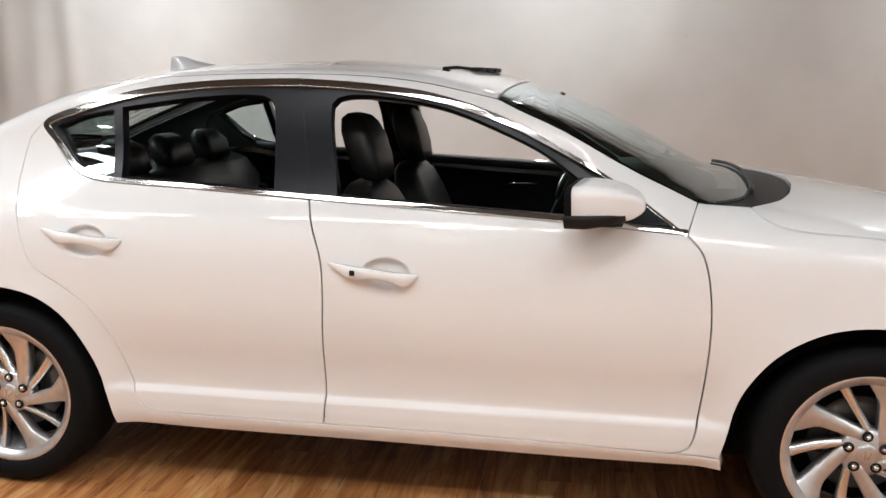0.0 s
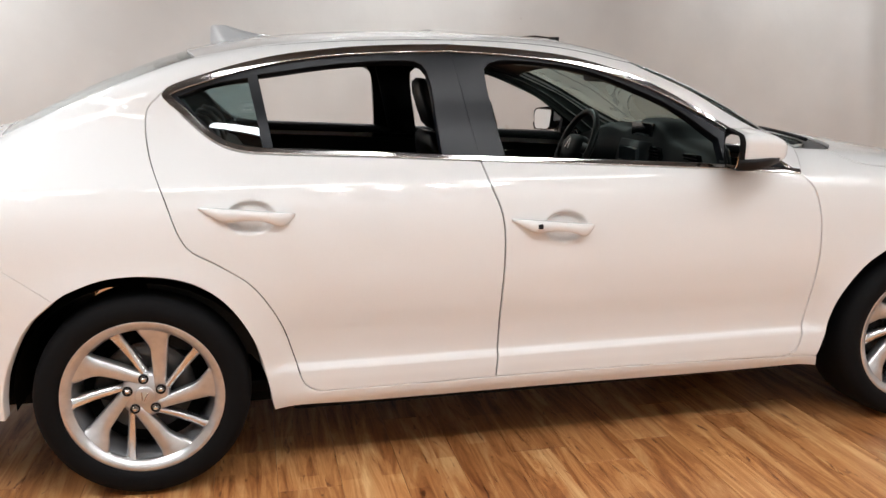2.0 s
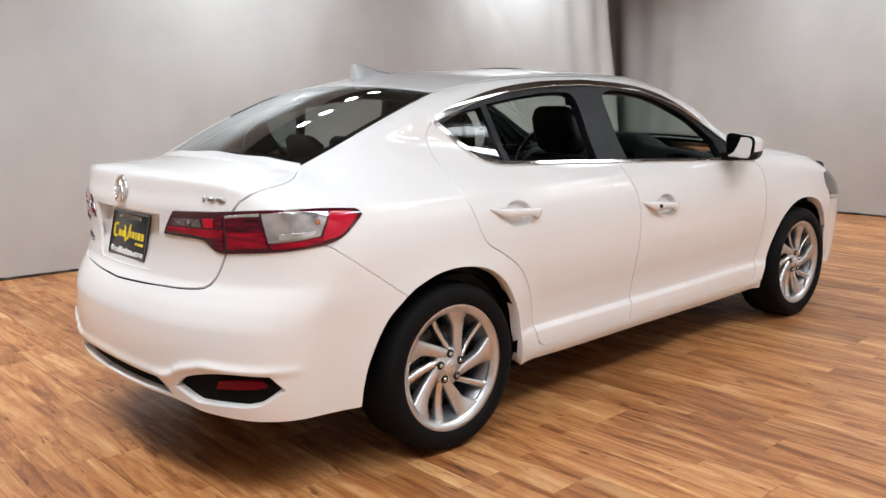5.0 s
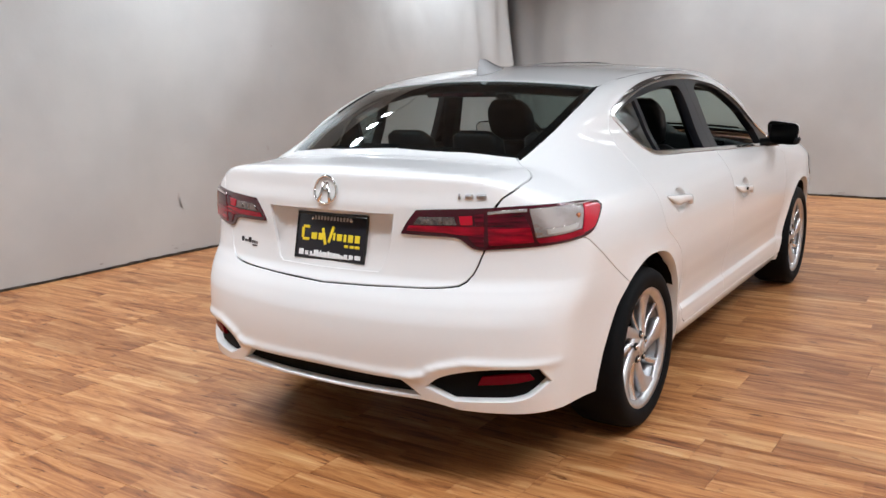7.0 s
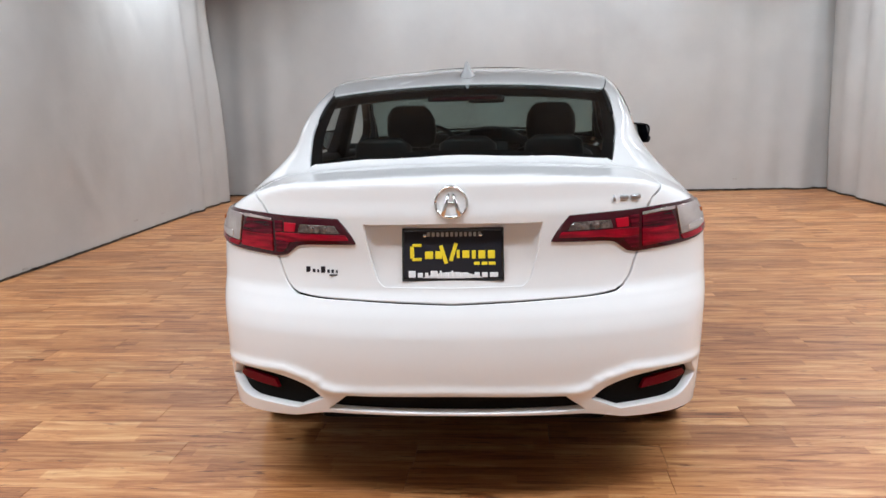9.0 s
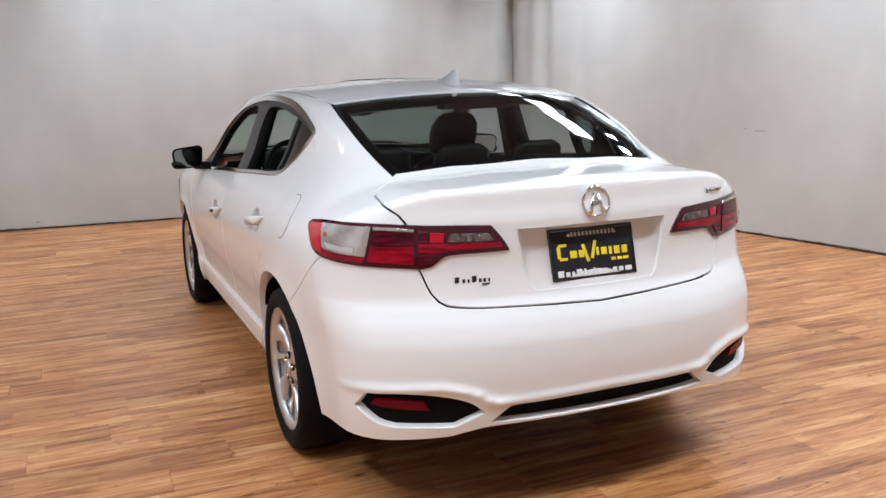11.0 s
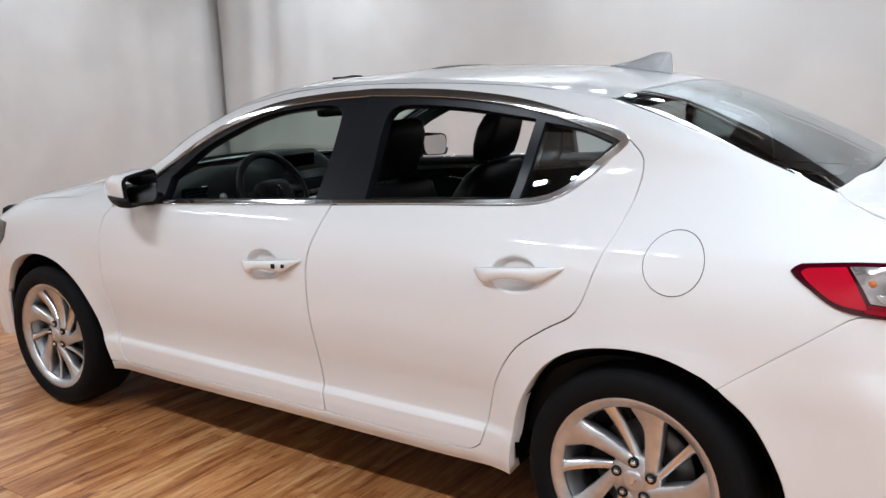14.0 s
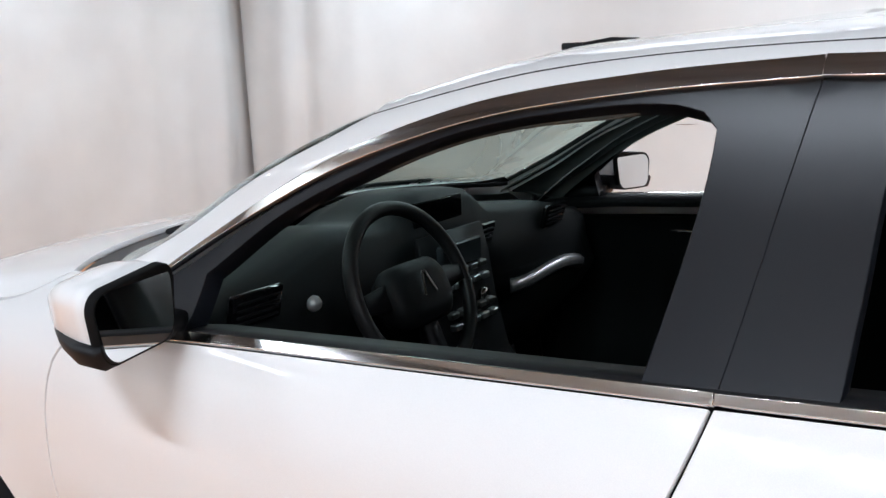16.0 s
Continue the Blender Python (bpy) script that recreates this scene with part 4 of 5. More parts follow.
liner_loop = outline(ROLL, DITCH, SHIELD_TOP[::-1], flip(DITCH), [tp(-1.15, -.565), tp(-1.205, 0), tp(-1.15, .565)])
part("headliner", sheet("headliner", skin(ROLL, [liner_loop], step=.08, lift=-.045, depth=.004, inset=-.03)), LINING, car, "grey cloth headliner")
pillar_a = outline(ROLL, on([(.70, .965), (.52, 1.085), (.40, 1.155), (.25, 1.225), (.07, 1.285), (-.15, 1.31)]), [sp(-.15, 1.31), tp(-.1, .625)], [tp(-.1, .625), tp(.262, .655)], SHIELD_EDGE, [PILLAR_FOOT, sp(.70, .965)])
both("pillar_trim", skin(ROLL, [pillar_a], lift=-.035, depth=.004, step=.06, inset=-.014), PILLAR, car, "dark pillar trim")
pillar_c = outline(ROLL, on([(-1.19, 1.20), (-1.12, 1.11), (-1.06, 1.06), (-1.3, 1.02), (-1.6, 1.02)]), [sp(-1.6, 1.02), tp(-1.70, .53)], [tp(-1.70, .53), tp(-1.5, .565), tp(-1.15, .565)], [tp(-1.15, .565), sp(-.96, 1.27)], [sp(-.96, 1.27), sp(-1.19, 1.20)])
both("pillar_trim", skin(ROLL, [pillar_c], lift=-.035, depth=.004, step=.06), PILLAR, car, "dark pillar trim")
for s in (1, -1):
    part("pillar_trim", loft([[(-.29 - .05, s * .735, .97), (-.21, s * .735, .97), (-.21, s * .70, .97), (-.34, s * .70, .97)], [(-.42, s * .635, 1.30), (-.29, s * .635, 1.30), (-.29, s * .60, 1.30), (-.42, s * .60, 1.30)]]), DASH, car, "dark pillar trim")
for s in (1, -1):
    part("inner_handle", tube([(.30, s * .715, .868), (.25, s * .708, .870), (.17, s * .712, .866)], .006, 6), CHROME, car, "chrome inner door handle")
part("cabin_floor", box(-1.1, .95, -.74, .74, .26, .30, .01), DARK, car, "black carpet")
part("parcel_shelf", box(-1.74, -1.12, -.58, .58, .93, .97, .02), DASH, car, "dark parcel shelf")


def cushion(sections, thick, round_):
    """A padded block over sections of (centre, half width, half depth, tilt)."""
    rings = []
    for (x, z), w, d, tilt in sections:
        c, s_ = math.cos(tilt), math.sin(tilt)
        ring = []
        for u, v in rounded(2 * d, 2 * w, min(d, w) * round_, 4):
            ring.append((x + u * c, v, z - u * s_))
        rings.append(ring)
    return loft(rings)


def seat(y, front):
    if front:
        seat_ob = part("front_seat", cushion([((.30, .38), .22, .09, 1.5), ((.27, .40), .25, .10, 1.45), ((.0, .42), .25, .11, 1.5), ((-.14, .44), .23, .10, 1.3)], .1, .7), LEATHER, car, "black leather front seat")
        part("backrest", cushion([((-.03, .46), .22, .075, .30), ((-.07, .56), .255, .09, .30), ((-.13, .76), .265, .085, .28), ((-.18, .90), .25, .07, .26), ((-.20, .965), .21, .055, .25), ((-.208, .995), .15, .035, .25)], .1, .85), LEATHER, seat_ob)
        part("headrest", cushion([((-.188, 1.005), .085, .030, .22), ((-.190, 1.025), .118, .050, .22), ((-.205, 1.09), .130, .056, .22), ((-.225, 1.16), .125, .056, .20), ((-.238, 1.205), .10, .046, .18), ((-.241, 1.224), .075, .026, .18)], .1, .6), LEATHER, seat_ob)
        for s in (-.05, .05):
            part("headrest_post", tube([(-.19, s, .97), (-.195, s, 1.04)], .006, 8), CHROME, seat_ob)
    else:
        seat_ob = part("rear_headrest", cushion([((-1.135, .99), .10, .03, .3), ((-1.13, 1.02), .125, .05, .3), ((-1.145, 1.085), .12, .048, .3), ((-1.155, 1.115), .08, .025, .3)], .1, .85), LEATHER, car, "black leather rear headrest")
    seat_ob.location.y = y
    return seat_ob


for y in (.35, -.385):
    seat(y, True)
for y in (.36, 0, -.36):
    seat(y, False)
bench = part("rear_bench", cushion([((-.52, .44), .58, .09, 1.5), ((-.56, .44), .62, .11, 1.5), ((-.95, .42), .62, .10, 1.4)], .1, .5), LEATHER, car, "black leather rear bench")
part("bench_back", cushion([((-.90, .48), .62, .08, .38), ((-.98, .70), .64, .085, .38), ((-1.07, .93), .62, .07, .36), ((-1.09, .99), .58, .04, .36)], .1, .7), LEATHER, bench)

# dashboard and wheel
DASH_TOP = curve((-.72, .925), (-.55, .965), (-.25, 1.0), (-.16, 1.055), (0, 1.066), (.10, 1.04), (.18, 1.015), (.33, 1.03), (.48, 1.0), (.62, .965), (.72, .93))
rings = []
for i in range(37):
    y = -.72 + 1.44 * i / 36
    z = DASH_TOP(y)
    bow = .10 * y * y
    rings.append([(.98 - bow, y, z - .06), (.86 - bow, y, z - .015), (.72 - bow, y, z - .004), (.655 - bow, y, z - .006), (.63 - bow, y, z - .03), (.62 - bow, y, z - .09), (.595 - bow, y, z - .16), (.615 - bow, y, z - .20), (.66 - bow, y, .66), (.75, y, .50), (.98, y, .50)])
dash = part("dashboard", loft(rings), DASH, car, "black soft-touch dashboard")
part("silver_trim", loft([[(.590 - .10 * y * y + dx, y, DASH_TOP(y) - .175 + dz - .05 * smooth(y, -.62, -.28)) for dx, dz in ((.004, .022), (-.010, .012), (-.010, -.008), (.004, -.020))] for y in [-.64 + .04 * i for i in range(10)]]), SILVER, dash, "silver dashboard trim")
part("display", box(.622, .632, -.115, .085, .985, 1.045, .003, 1), GLOSS, dash, "dark navigation screen")
part("lower_display", box(.558, .578, -.10, .07, .885, .945, .004, 1), SCREEN, dash, "lit touch screen")
part("console_panel", loft([[(.60, w, z) , (.58 - d, w, z), (.58 - d, -w - .03, z), (.60, -w - .03, z)] for z, w, d in ((.97, .12, -.01), (.90, .12, .01), (.80, .115, .03), (.66, .11, .07), (.58, .11, .14))]), BLACK, dash, "black control panel")
for row, (x, z) in enumerate(((.552, .868), (.545, .838), (.530, .775), (.522, .748))):
    for k in range(5):
        part("control_button", box(x, x + .02, -.115 + .040 * k, -.083 + .040 * k, z, z + .016, .003, 1), ALLOY_DARK if row % 2 else STEEL, dash, "small grey button")
b = lathe([(0, .012), (.016, .012), (.020, .0), (0, 0)], 20, closed=False)
b.transform(Matrix.Translation((.55, -.085, .80)) @ Matrix.Rotation(radians(90), 4, "Z"))
part("control_knob", b, CHROME, dash, "chrome rotary knob")
for y, z in ((-.53, .958), (.635, .975), (-.17, .955)):
    bow = .10 * y * y
    rot = Matrix.Translation((.612 - bow, y, z - .03)) @ Matrix.Rotation(-.25, 4, "Y")
    vent = part("vent", join(box(-.008, .006, -.062, .062, -.034, .034, .006, 2, rot)), GLOSS, dash, "black air vent")
    for k in range(4):
        part("slat", box(-.012, -.006, -.05, .05, -.022 + .013 * k, -.018 + .013 * k, 0, 1, rot), BLACK, vent)
b = lathe([(0, .014), (.012, .012), (.0155, .004), (.0155, 0), (0, 0)], 20, closed=False)
b.transform(Matrix.Translation((.545, .515, .925)) @ Matrix.Rotation(radians(80), 4, "Z"))
part("side_knob", b, material("satin_silver", (.7, .7, .7), .3, .6), dash, "round silver knob")
wheel_at = Matrix.Translation((.455, .318, .918)) @ Matrix.Rotation(radians(24), 4, "Y") @ Matrix.Rotation(radians(90), 4, "Z")
b = lathe([(.172 + .0155 * math.cos(2 * math.pi * k / 10), .0155 * math.sin(2 * math.pi * k / 10)) for k in range(10)], 48)
b.transform(wheel_at)
steer = part("steering_wheel", b, LEATHER, car, "black leather steering wheel")
hub_rings = [[(u * k, h, v * k - .01) for u, v in rounded(.19, .13, .05, 4)] for k, h in ((.55, .034), (.80, .03), (1.0, .014), (1.0, -.02), (.8, -.05))]
b = loft(hub_rings)
b.transform(wheel_at)
part("airbag_cover", b, DASH, steer, "padded wheel hub")
for a in (0, 180, 270):
    rings = []
    for i in range(6):
        r = .07 + .10 * i / 5
        w = .028 - .012 * i / 5 if a != 270 else .020
        c, s_ = math.cos(radians(a)), math.sin(radians(a))
        rings.append([(r * c - w * s_ * k, h, r * s_ + w * c * k) for k, h in ((-1, -.008), (-1, .010), (1, .010), (1, -.008))])
    b = loft(rings)
    b.transform(wheel_at)
    part("wheel_spoke", b, BLACK, steer)
for s in (-1, 1):
    b = box(-.0035, .0035, .030, .039, -.026, .026, .001, 1, Matrix.Rotation(-s * .32, 4, "Y") @ Matrix.Translation((s * .012, 0, 0)))
    b.transform(wheel_at)
    part("wheel_mark", b, CHROME, steer, "chrome emblem bar")
part("center_console", box(-.40, .62, -.13, .13, .30, .56, .03), DASH, car, "black center console")
mirror_in = part("inside_mirror", cushion([((.40, 1.215), .08, .012, 0), ((.40, 1.220), .105, .016, 0), ((.40, 1.263), .11, .016, 0), ((.40, 1.270), .09, .010, 0)], .1, .6), BLACK, car, "black inside mirror")
mirror_in.location.y = -.03
part("mirror_stalk", tube([(.41, .0, 1.245), (.43, 0, 1.28), (.435, 0, 1.295)], .012), BLACK, mirror_in)
part("dash_sticker", box(.30, .36, -.36, -.26, 1.278, 1.28, 0, 1, Matrix.Translation((0, 0, 0))), BLACK, car, "dark windshield sticker")
third = part("brake_lamp", box(-1.31, -1.235, -.15, .15, 1.268, 1.292, .006), BLACK, car, "black high brake lamp housing")
part("brake_lens", box(-1.316, -1.308, -.13, .13, 1.272, 1.286, .002, 1), RED_DARK, third, "dark red brake lens")

# ---------------------------------------------------------------- fittings outside
GRIP = curve((0, .006), (.10, .020), (.26, .038), (.36, .035), (.5, .029), (.62, .028), (.74, .032), (.84, .041), (.92, .033), (1, .008))
REACH = curve((0, .001), (.12, .010), (.35, .024), (.65, .026), (.88, .014), (1, .001))
HANDLES = (((-1.148, .874), (-.875, .848)), ((-.211, .806), (.061, .779)))
for s, sides in ((1, 0), (-1, 1)):
    for (a, b), doors in zip(HANDLES, (rear_doors, front_doors)):
        rings = []
        for i in range(25):
            t = i / 24
            x, z = a[0] + (b[0] - a[0]) * t, a[1] + (b[1] - a[1]) * t
            y0 = SECTION(z) * PLAN(x) + .010 * math.exp(-((math.hypot(abs(x) - WHEEL_X, z - WHEEL_Z) - .345) / .07) ** 2)
            h, out = GRIP(t), REACH(t)
            y, d = y0 + out, .004 + .007 * smooth(out, 0, .02)
            zt = z + .004 + .003 * math.sin(math.pi * t)
            rings.append([(x, s * (y - d), zt), (x, s * (y + d * .2), zt), (x, s * (y + d * .85), zt - h * .10), (x, s * (y + d), zt - h * .40), (x, s * (y + d * .95), zt - h * .80), (x, s * (y + d * .5), zt - h), (x, s * (y - d), zt - h * .96)])
        handle = part("handle", loft(rings), PAINT, doors[sides], "white door handle")
        if doors is front_doors:
            for xk, r in ((-.128, .0075),) if s < 0 else ((-.122, .0075), (-.165, .006)):
                z = a[1] + (b[1] - a[1]) * (xk - a[0]) / (b[0] - a[0]) - .010
                b2 = box(xk - r, xk + r, -.004, .004, z - r, z + r, .002, 1)
                b2.transform(Matrix.Translation((0, s * (.8735 + .035), 0)))
                part("lock_button", b2, BLACK, handle, "small black lock button")

# door mirrors
for s in (1, -1):
    dx, dz, turn = (.004, .014, 13) if s > 0 else (0, .014, 14)

    turned = Matrix.Translation((.51 + dx, s * .93, 0)) @ Matrix.Rotation(radians(turn * s), 4, "Z") @ Matrix.Translation((-.51 - dx, -s * .93, 0))

    def shell(secs, m=None):
        bm = loft([[(x + dx, s * (yc + u * (1 + .16 * v / h)), zc + dz + v - .11 * u * (1 if v > 0 else .3)) for u, v in rounded(w, h, min(w, h) * .26, 5)] for x, yc, zc, w, h in secs])
        bm.transform(turned @ (m or Matrix()))
        return bm

    housing = part("door_mirror", shell([(.508, .923, 1.001, .160, .112), (.545, .917, 1.002, .152, .114), (.590, .907, 1.002, .134, .108), (.630, .897, 1.000, .108, .092), (.660, .888, .998, .080, .068), (.678, .882, .996, .050, .040), (.684, .880, .994, .022, .018)]), PAINT, car, "white door mirror with black lower half")
    part("rim", shell([(.500, .922, .998, .154, .106), (.496, .922, .998, .160, .112), (.499, .922, .998, .165, .117), (.511, .922, .999, .166, .118), (.516, .922, .999, .156, .110)]), DARK, housing, "black mirror surround")
    part("lower_shell", shell([(.497, .928, .962, .164, .042), (.55, .920, .962, .158, .042), (.60, .908, .966, .128, .034), (.645, .894, .970, .085, .022)]), BLACK, housing, "black lower mirror shell")
    nod = Matrix.Translation((.496 + dx, 0, .996 + dz)) @ Matrix.Rotation(radians(4), 4, "Y") @ Matrix.Translation((-.489 - dx, 0, -.996 - dz))
    pane = shell([(.4895, .922, .998, .153, .105), (.4925, .922, .998, .154, .106)], nod)
    for f in pane.faces:
        f.smooth = False
    part("mirror_glass", pane, MIRROR, housing, "mirror glass")
    part("mirror_arm", loft([[(.60 + dx + u, s * .77, .955 + v) for u, v in rounded(.11, .045, .02, 3)], [(.59 + dx + u, s * .88, .962 + v) for u, v in rounded(.08, .04, .018, 3)]]), BLACK, housing, "black mirror foot")

# fuel filler door on the left quarter
circle = lambda r: [(-1.432 + r * math.cos(2 * math.pi * k / 40), .911 + r * math.sin(2 * math.pi * k / 40)) for k in range(40)]
fuel = part("fuel_door", sheet("fuel_door", skin(SIDE, [circle(.0735)], lift=.0018, depth=.003, inset=0, edge=.0008)), PAINT, car, "round white fuel filler door")
part("fuel_gap", sheet("fuel_gap", skin(SIDE, [circle(.0758), circle(.0734)], lift=.0006, depth=.001, inset=0, edge=.0002)), DARK, fuel)

# roof: antenna fin, sunroof
rings = []
for h, x0, x1, hw in ((-.01, -.895, -1.120, .032), (.10, -.905, -1.120, .029), (.35, -.955, -1.119, .019), (.65, -1.005, -1.118, .012), (.90, -1.045, -1.116, .008), (1.0, -1.066, -1.110, .003)):
    ring = []
    for f, w in ((0, 0), (.3, .8), (.7, 1), (1, .5), (1, -.5), (.7, -1), (.3, -.8)):
        x = x0 + (x1 - x0) * f
        z = tp(x, 0)[2]
        ring.append((x, hw * w, z + (1.427 - z) * h))
    rings.append(ring)
part("antenna_fin", loft(rings), FIN, car, "pale grey shark-fin antenna")
sun_loop = outline(ROLL, *SUN)
sunroof = part("sunroof", sheet("sunroof", skin(ROLL, [sun_loop], step=.05, lift=lambda p: -.010 + .015 * smooth(-p[0], -.05, .34) * smooth(.44 - abs(p[1]), 0, .25), inset=.006, depth=.008)), GLOSS, car, "dark glass sunroof, tilted open at the back")
for i in range(7):
    # the raised mesh deflector shows as a row of small black blocks
    y = -.222 + .074 * i
    x = .14 + .04 * (1 - (y / .24) ** 2)
    z = tp(x, y)[2] + .009
    yaw = math.atan(-.08 * y / .24 ** 2)
    part("deflector_block", box(-.020, .018, -.027, .027, -.008, .006, .003, 2, Matrix.Translation((x, y, z)) @ Matrix.Rotation(-yaw, 4, "Z")), BLACK, sunroof, "raised black wind deflector")
for s in (-.23, .23):
    part("deflector_arm", tube([(.14, s, tp(.14, s)[2] + .006), (.07, s, tp(.07, s)[2] + .002), (.02, s, tp(.02, s)[2] - .008)], .006), BLACK, sunroof)

# wipers
for y0, y1 in ((.45, -.10), (-.05, -.55)):
    pts = [(1.07 - .14 * (y * y), y, tp(1.07 - .14 * y * y, y)[2] + .005) for y in [y0 + (y1 - y0) * k / 8 for k in range(9)]]
    part("wiper", tube(pts, .007, 6), BLACK, car, "black wiper arm")

# plate, emblem and badges
tilt = math.atan2(.036, .157)
at_plate = Matrix.Translation((-2.140, .0, .8135)) @ Matrix.Rotation(tilt, 4, "Y")
plate = part("license_plate", box(-.004, .004, -.156, .156, -.080, .080, .003, 2, at_plate), PLATE, car, "black dealer plate with yellow and white print")
part("plate_frame", join(*[box(-.0065, .004, *b, .0015, 1, at_plate) for b in ((-.160, .160, .074, .084), (-.160, .160, -.084, -.074), (-.160, -.153, -.075, .075), (.153, .160, -.075, .075))]), GLOSS, plate, "black plate frame")


def print_bar(y0, y1, z0, z1, mat, parent, slant=0.0):
    # y runs to the car's right, as one reads it
    b = box(-.0062, -.0035, -y1, -y0, z0, z1, .0012, 1, at_plate @ Matrix.Rotation(slant, 4, "X"))
    return part("print_bar", b, mat, parent)


for y0, y1, z0, z1 in ((-.135, -.122, -.012, .026), (-.128, -.098, .024, .034), (-.128, -.098, -.020, -.010), (-.088, -.062, -.014, .010), (-.055, -.035, -.014, .010), (.012, .022, -.012, .014), (.030, .052, -.012, .012), (.060, .072, -.014, .012), (.080, .102, -.014, .012), (.110, .132, -.014, .012)):
    print_bar(y0, y1, z0, z1, YELLOW, plate)
print_bar(-.034, -.022, -.022, .038, YELLOW, plate, -.30)
print_bar(-.006, .006, -.022, .038, YELLOW, plate, .30)
for y0, y1 in ((.066, .084), (.090, .108), (.112, .134)):
    print_bar(y0, y1, -.034, -.024, YELLOW, plate)
left_ = -.140
for w, h in ((.022, .021), (.016, .015), (.011, .015), (.022, .021), (.007, .021), (.015, .015), (.007, .021), (.017, .015), (.017, .015), (.006, .006), (.016, .015), (.018, .015), (.026, .015)):
    print_bar(left_, left_ + w, -.072, -.072 + h, WHITE, plate)
    left_ += w + .0068
for k in range(12):
    print_bar(-.080 + .0145 * k, -.080 + .0145 * k + .009, .056, .070, material("grey_print", (.45, .45, .45), .5) if k == 0 else bpy.data.materials["grey_print"], plate)
for s in (-1, 1):
    b = lathe([(0, .002), (.005, .002), (.0065, -.002), (0, -.002)], 12, closed=False)
    b.transform(at_plate @ Matrix.Translation((-.005, s * .088, .060)) @ Matrix.Rotation(radians(90), 4, "Z"))
    part("plate_screw", b, CHROME, plate)


def on_tail(y, z, off=.004):
    x, _, _ = rp(abs(y), z)
    return Vector((x, y, z)) + Vector((slope((x, abs(y), z)).x, slope((x, abs(y), z)).y * (1 if y >= 0 else -1), slope((x, abs(y), z)).z)) * off


oval = [on_tail(.049 * math.cos(a) * (1 - .10 * math.sin(a)), 0.981 + .047 * math.sin(a)) for a in [2 * math.pi * k / 40 for k in range(41)]]
emblem = part("emblem", tube(oval, .0042, 8), CHROME, car, "chrome oval emblem")
for s in (-1, 1):
    part("emblem_bar", tube([on_tail(s * .026, 0.939), on_tail(s * .017, 0.968), on_tail(s * .007, 1.008)], lambda t: .0075 - .003 * t, 8), CHROME, emblem)
part("emblem_bar", tube([on_tail(-.013, .979), on_tail(.013, .979)], .003, 6), CHROME, emblem)
badge = part("badge", tube([on_tail(-.505, .966), on_tail(-.503, .985)], .0045, 6), ALLOY_DARK, car, "small chrome badge bars")
for run in (((-.523, .976), (-.546, .976)), ((-.557, .976), (-.585, .976))):
    part("badge_bar", tube([on_tail(*q) for q in run], .0075, 8), ALLOY_DARK, badge)
sticker = None
for k, (y, w, h) in enumerate(((.472, .018, .018), (.452, .012, .011), (.438, .010, .010), (.420, .018, .020), (.402, .012, .011), (.388, .012, .011), (.374, .010, .010))):
    p = on_tail(y, .763, .001)
    ob = part("sticker_bar", box(p.x - .0012, p.x + .003, y - w / 2 + .002, y + w / 2 - .002, .756, .756 + h, 0), PLATE, sticker or car, "small dark dealer lettering bars")
    sticker = sticker or ob
p = on_tail(.383, .749, .001)
part("sticker_bar", box(p.x - .0012, p.x + .003, .368, .398, .748, .752, 0), PLATE, sticker)

# ---------------------------------------------------------------- the room
SMUDGE = material("faint_wall_smudge", (.40, .375, .35), .9)
mottled(SMUDGE, 25, (.38, .37, .355), (.62, .61, .595), 5, (1, 1, .25))


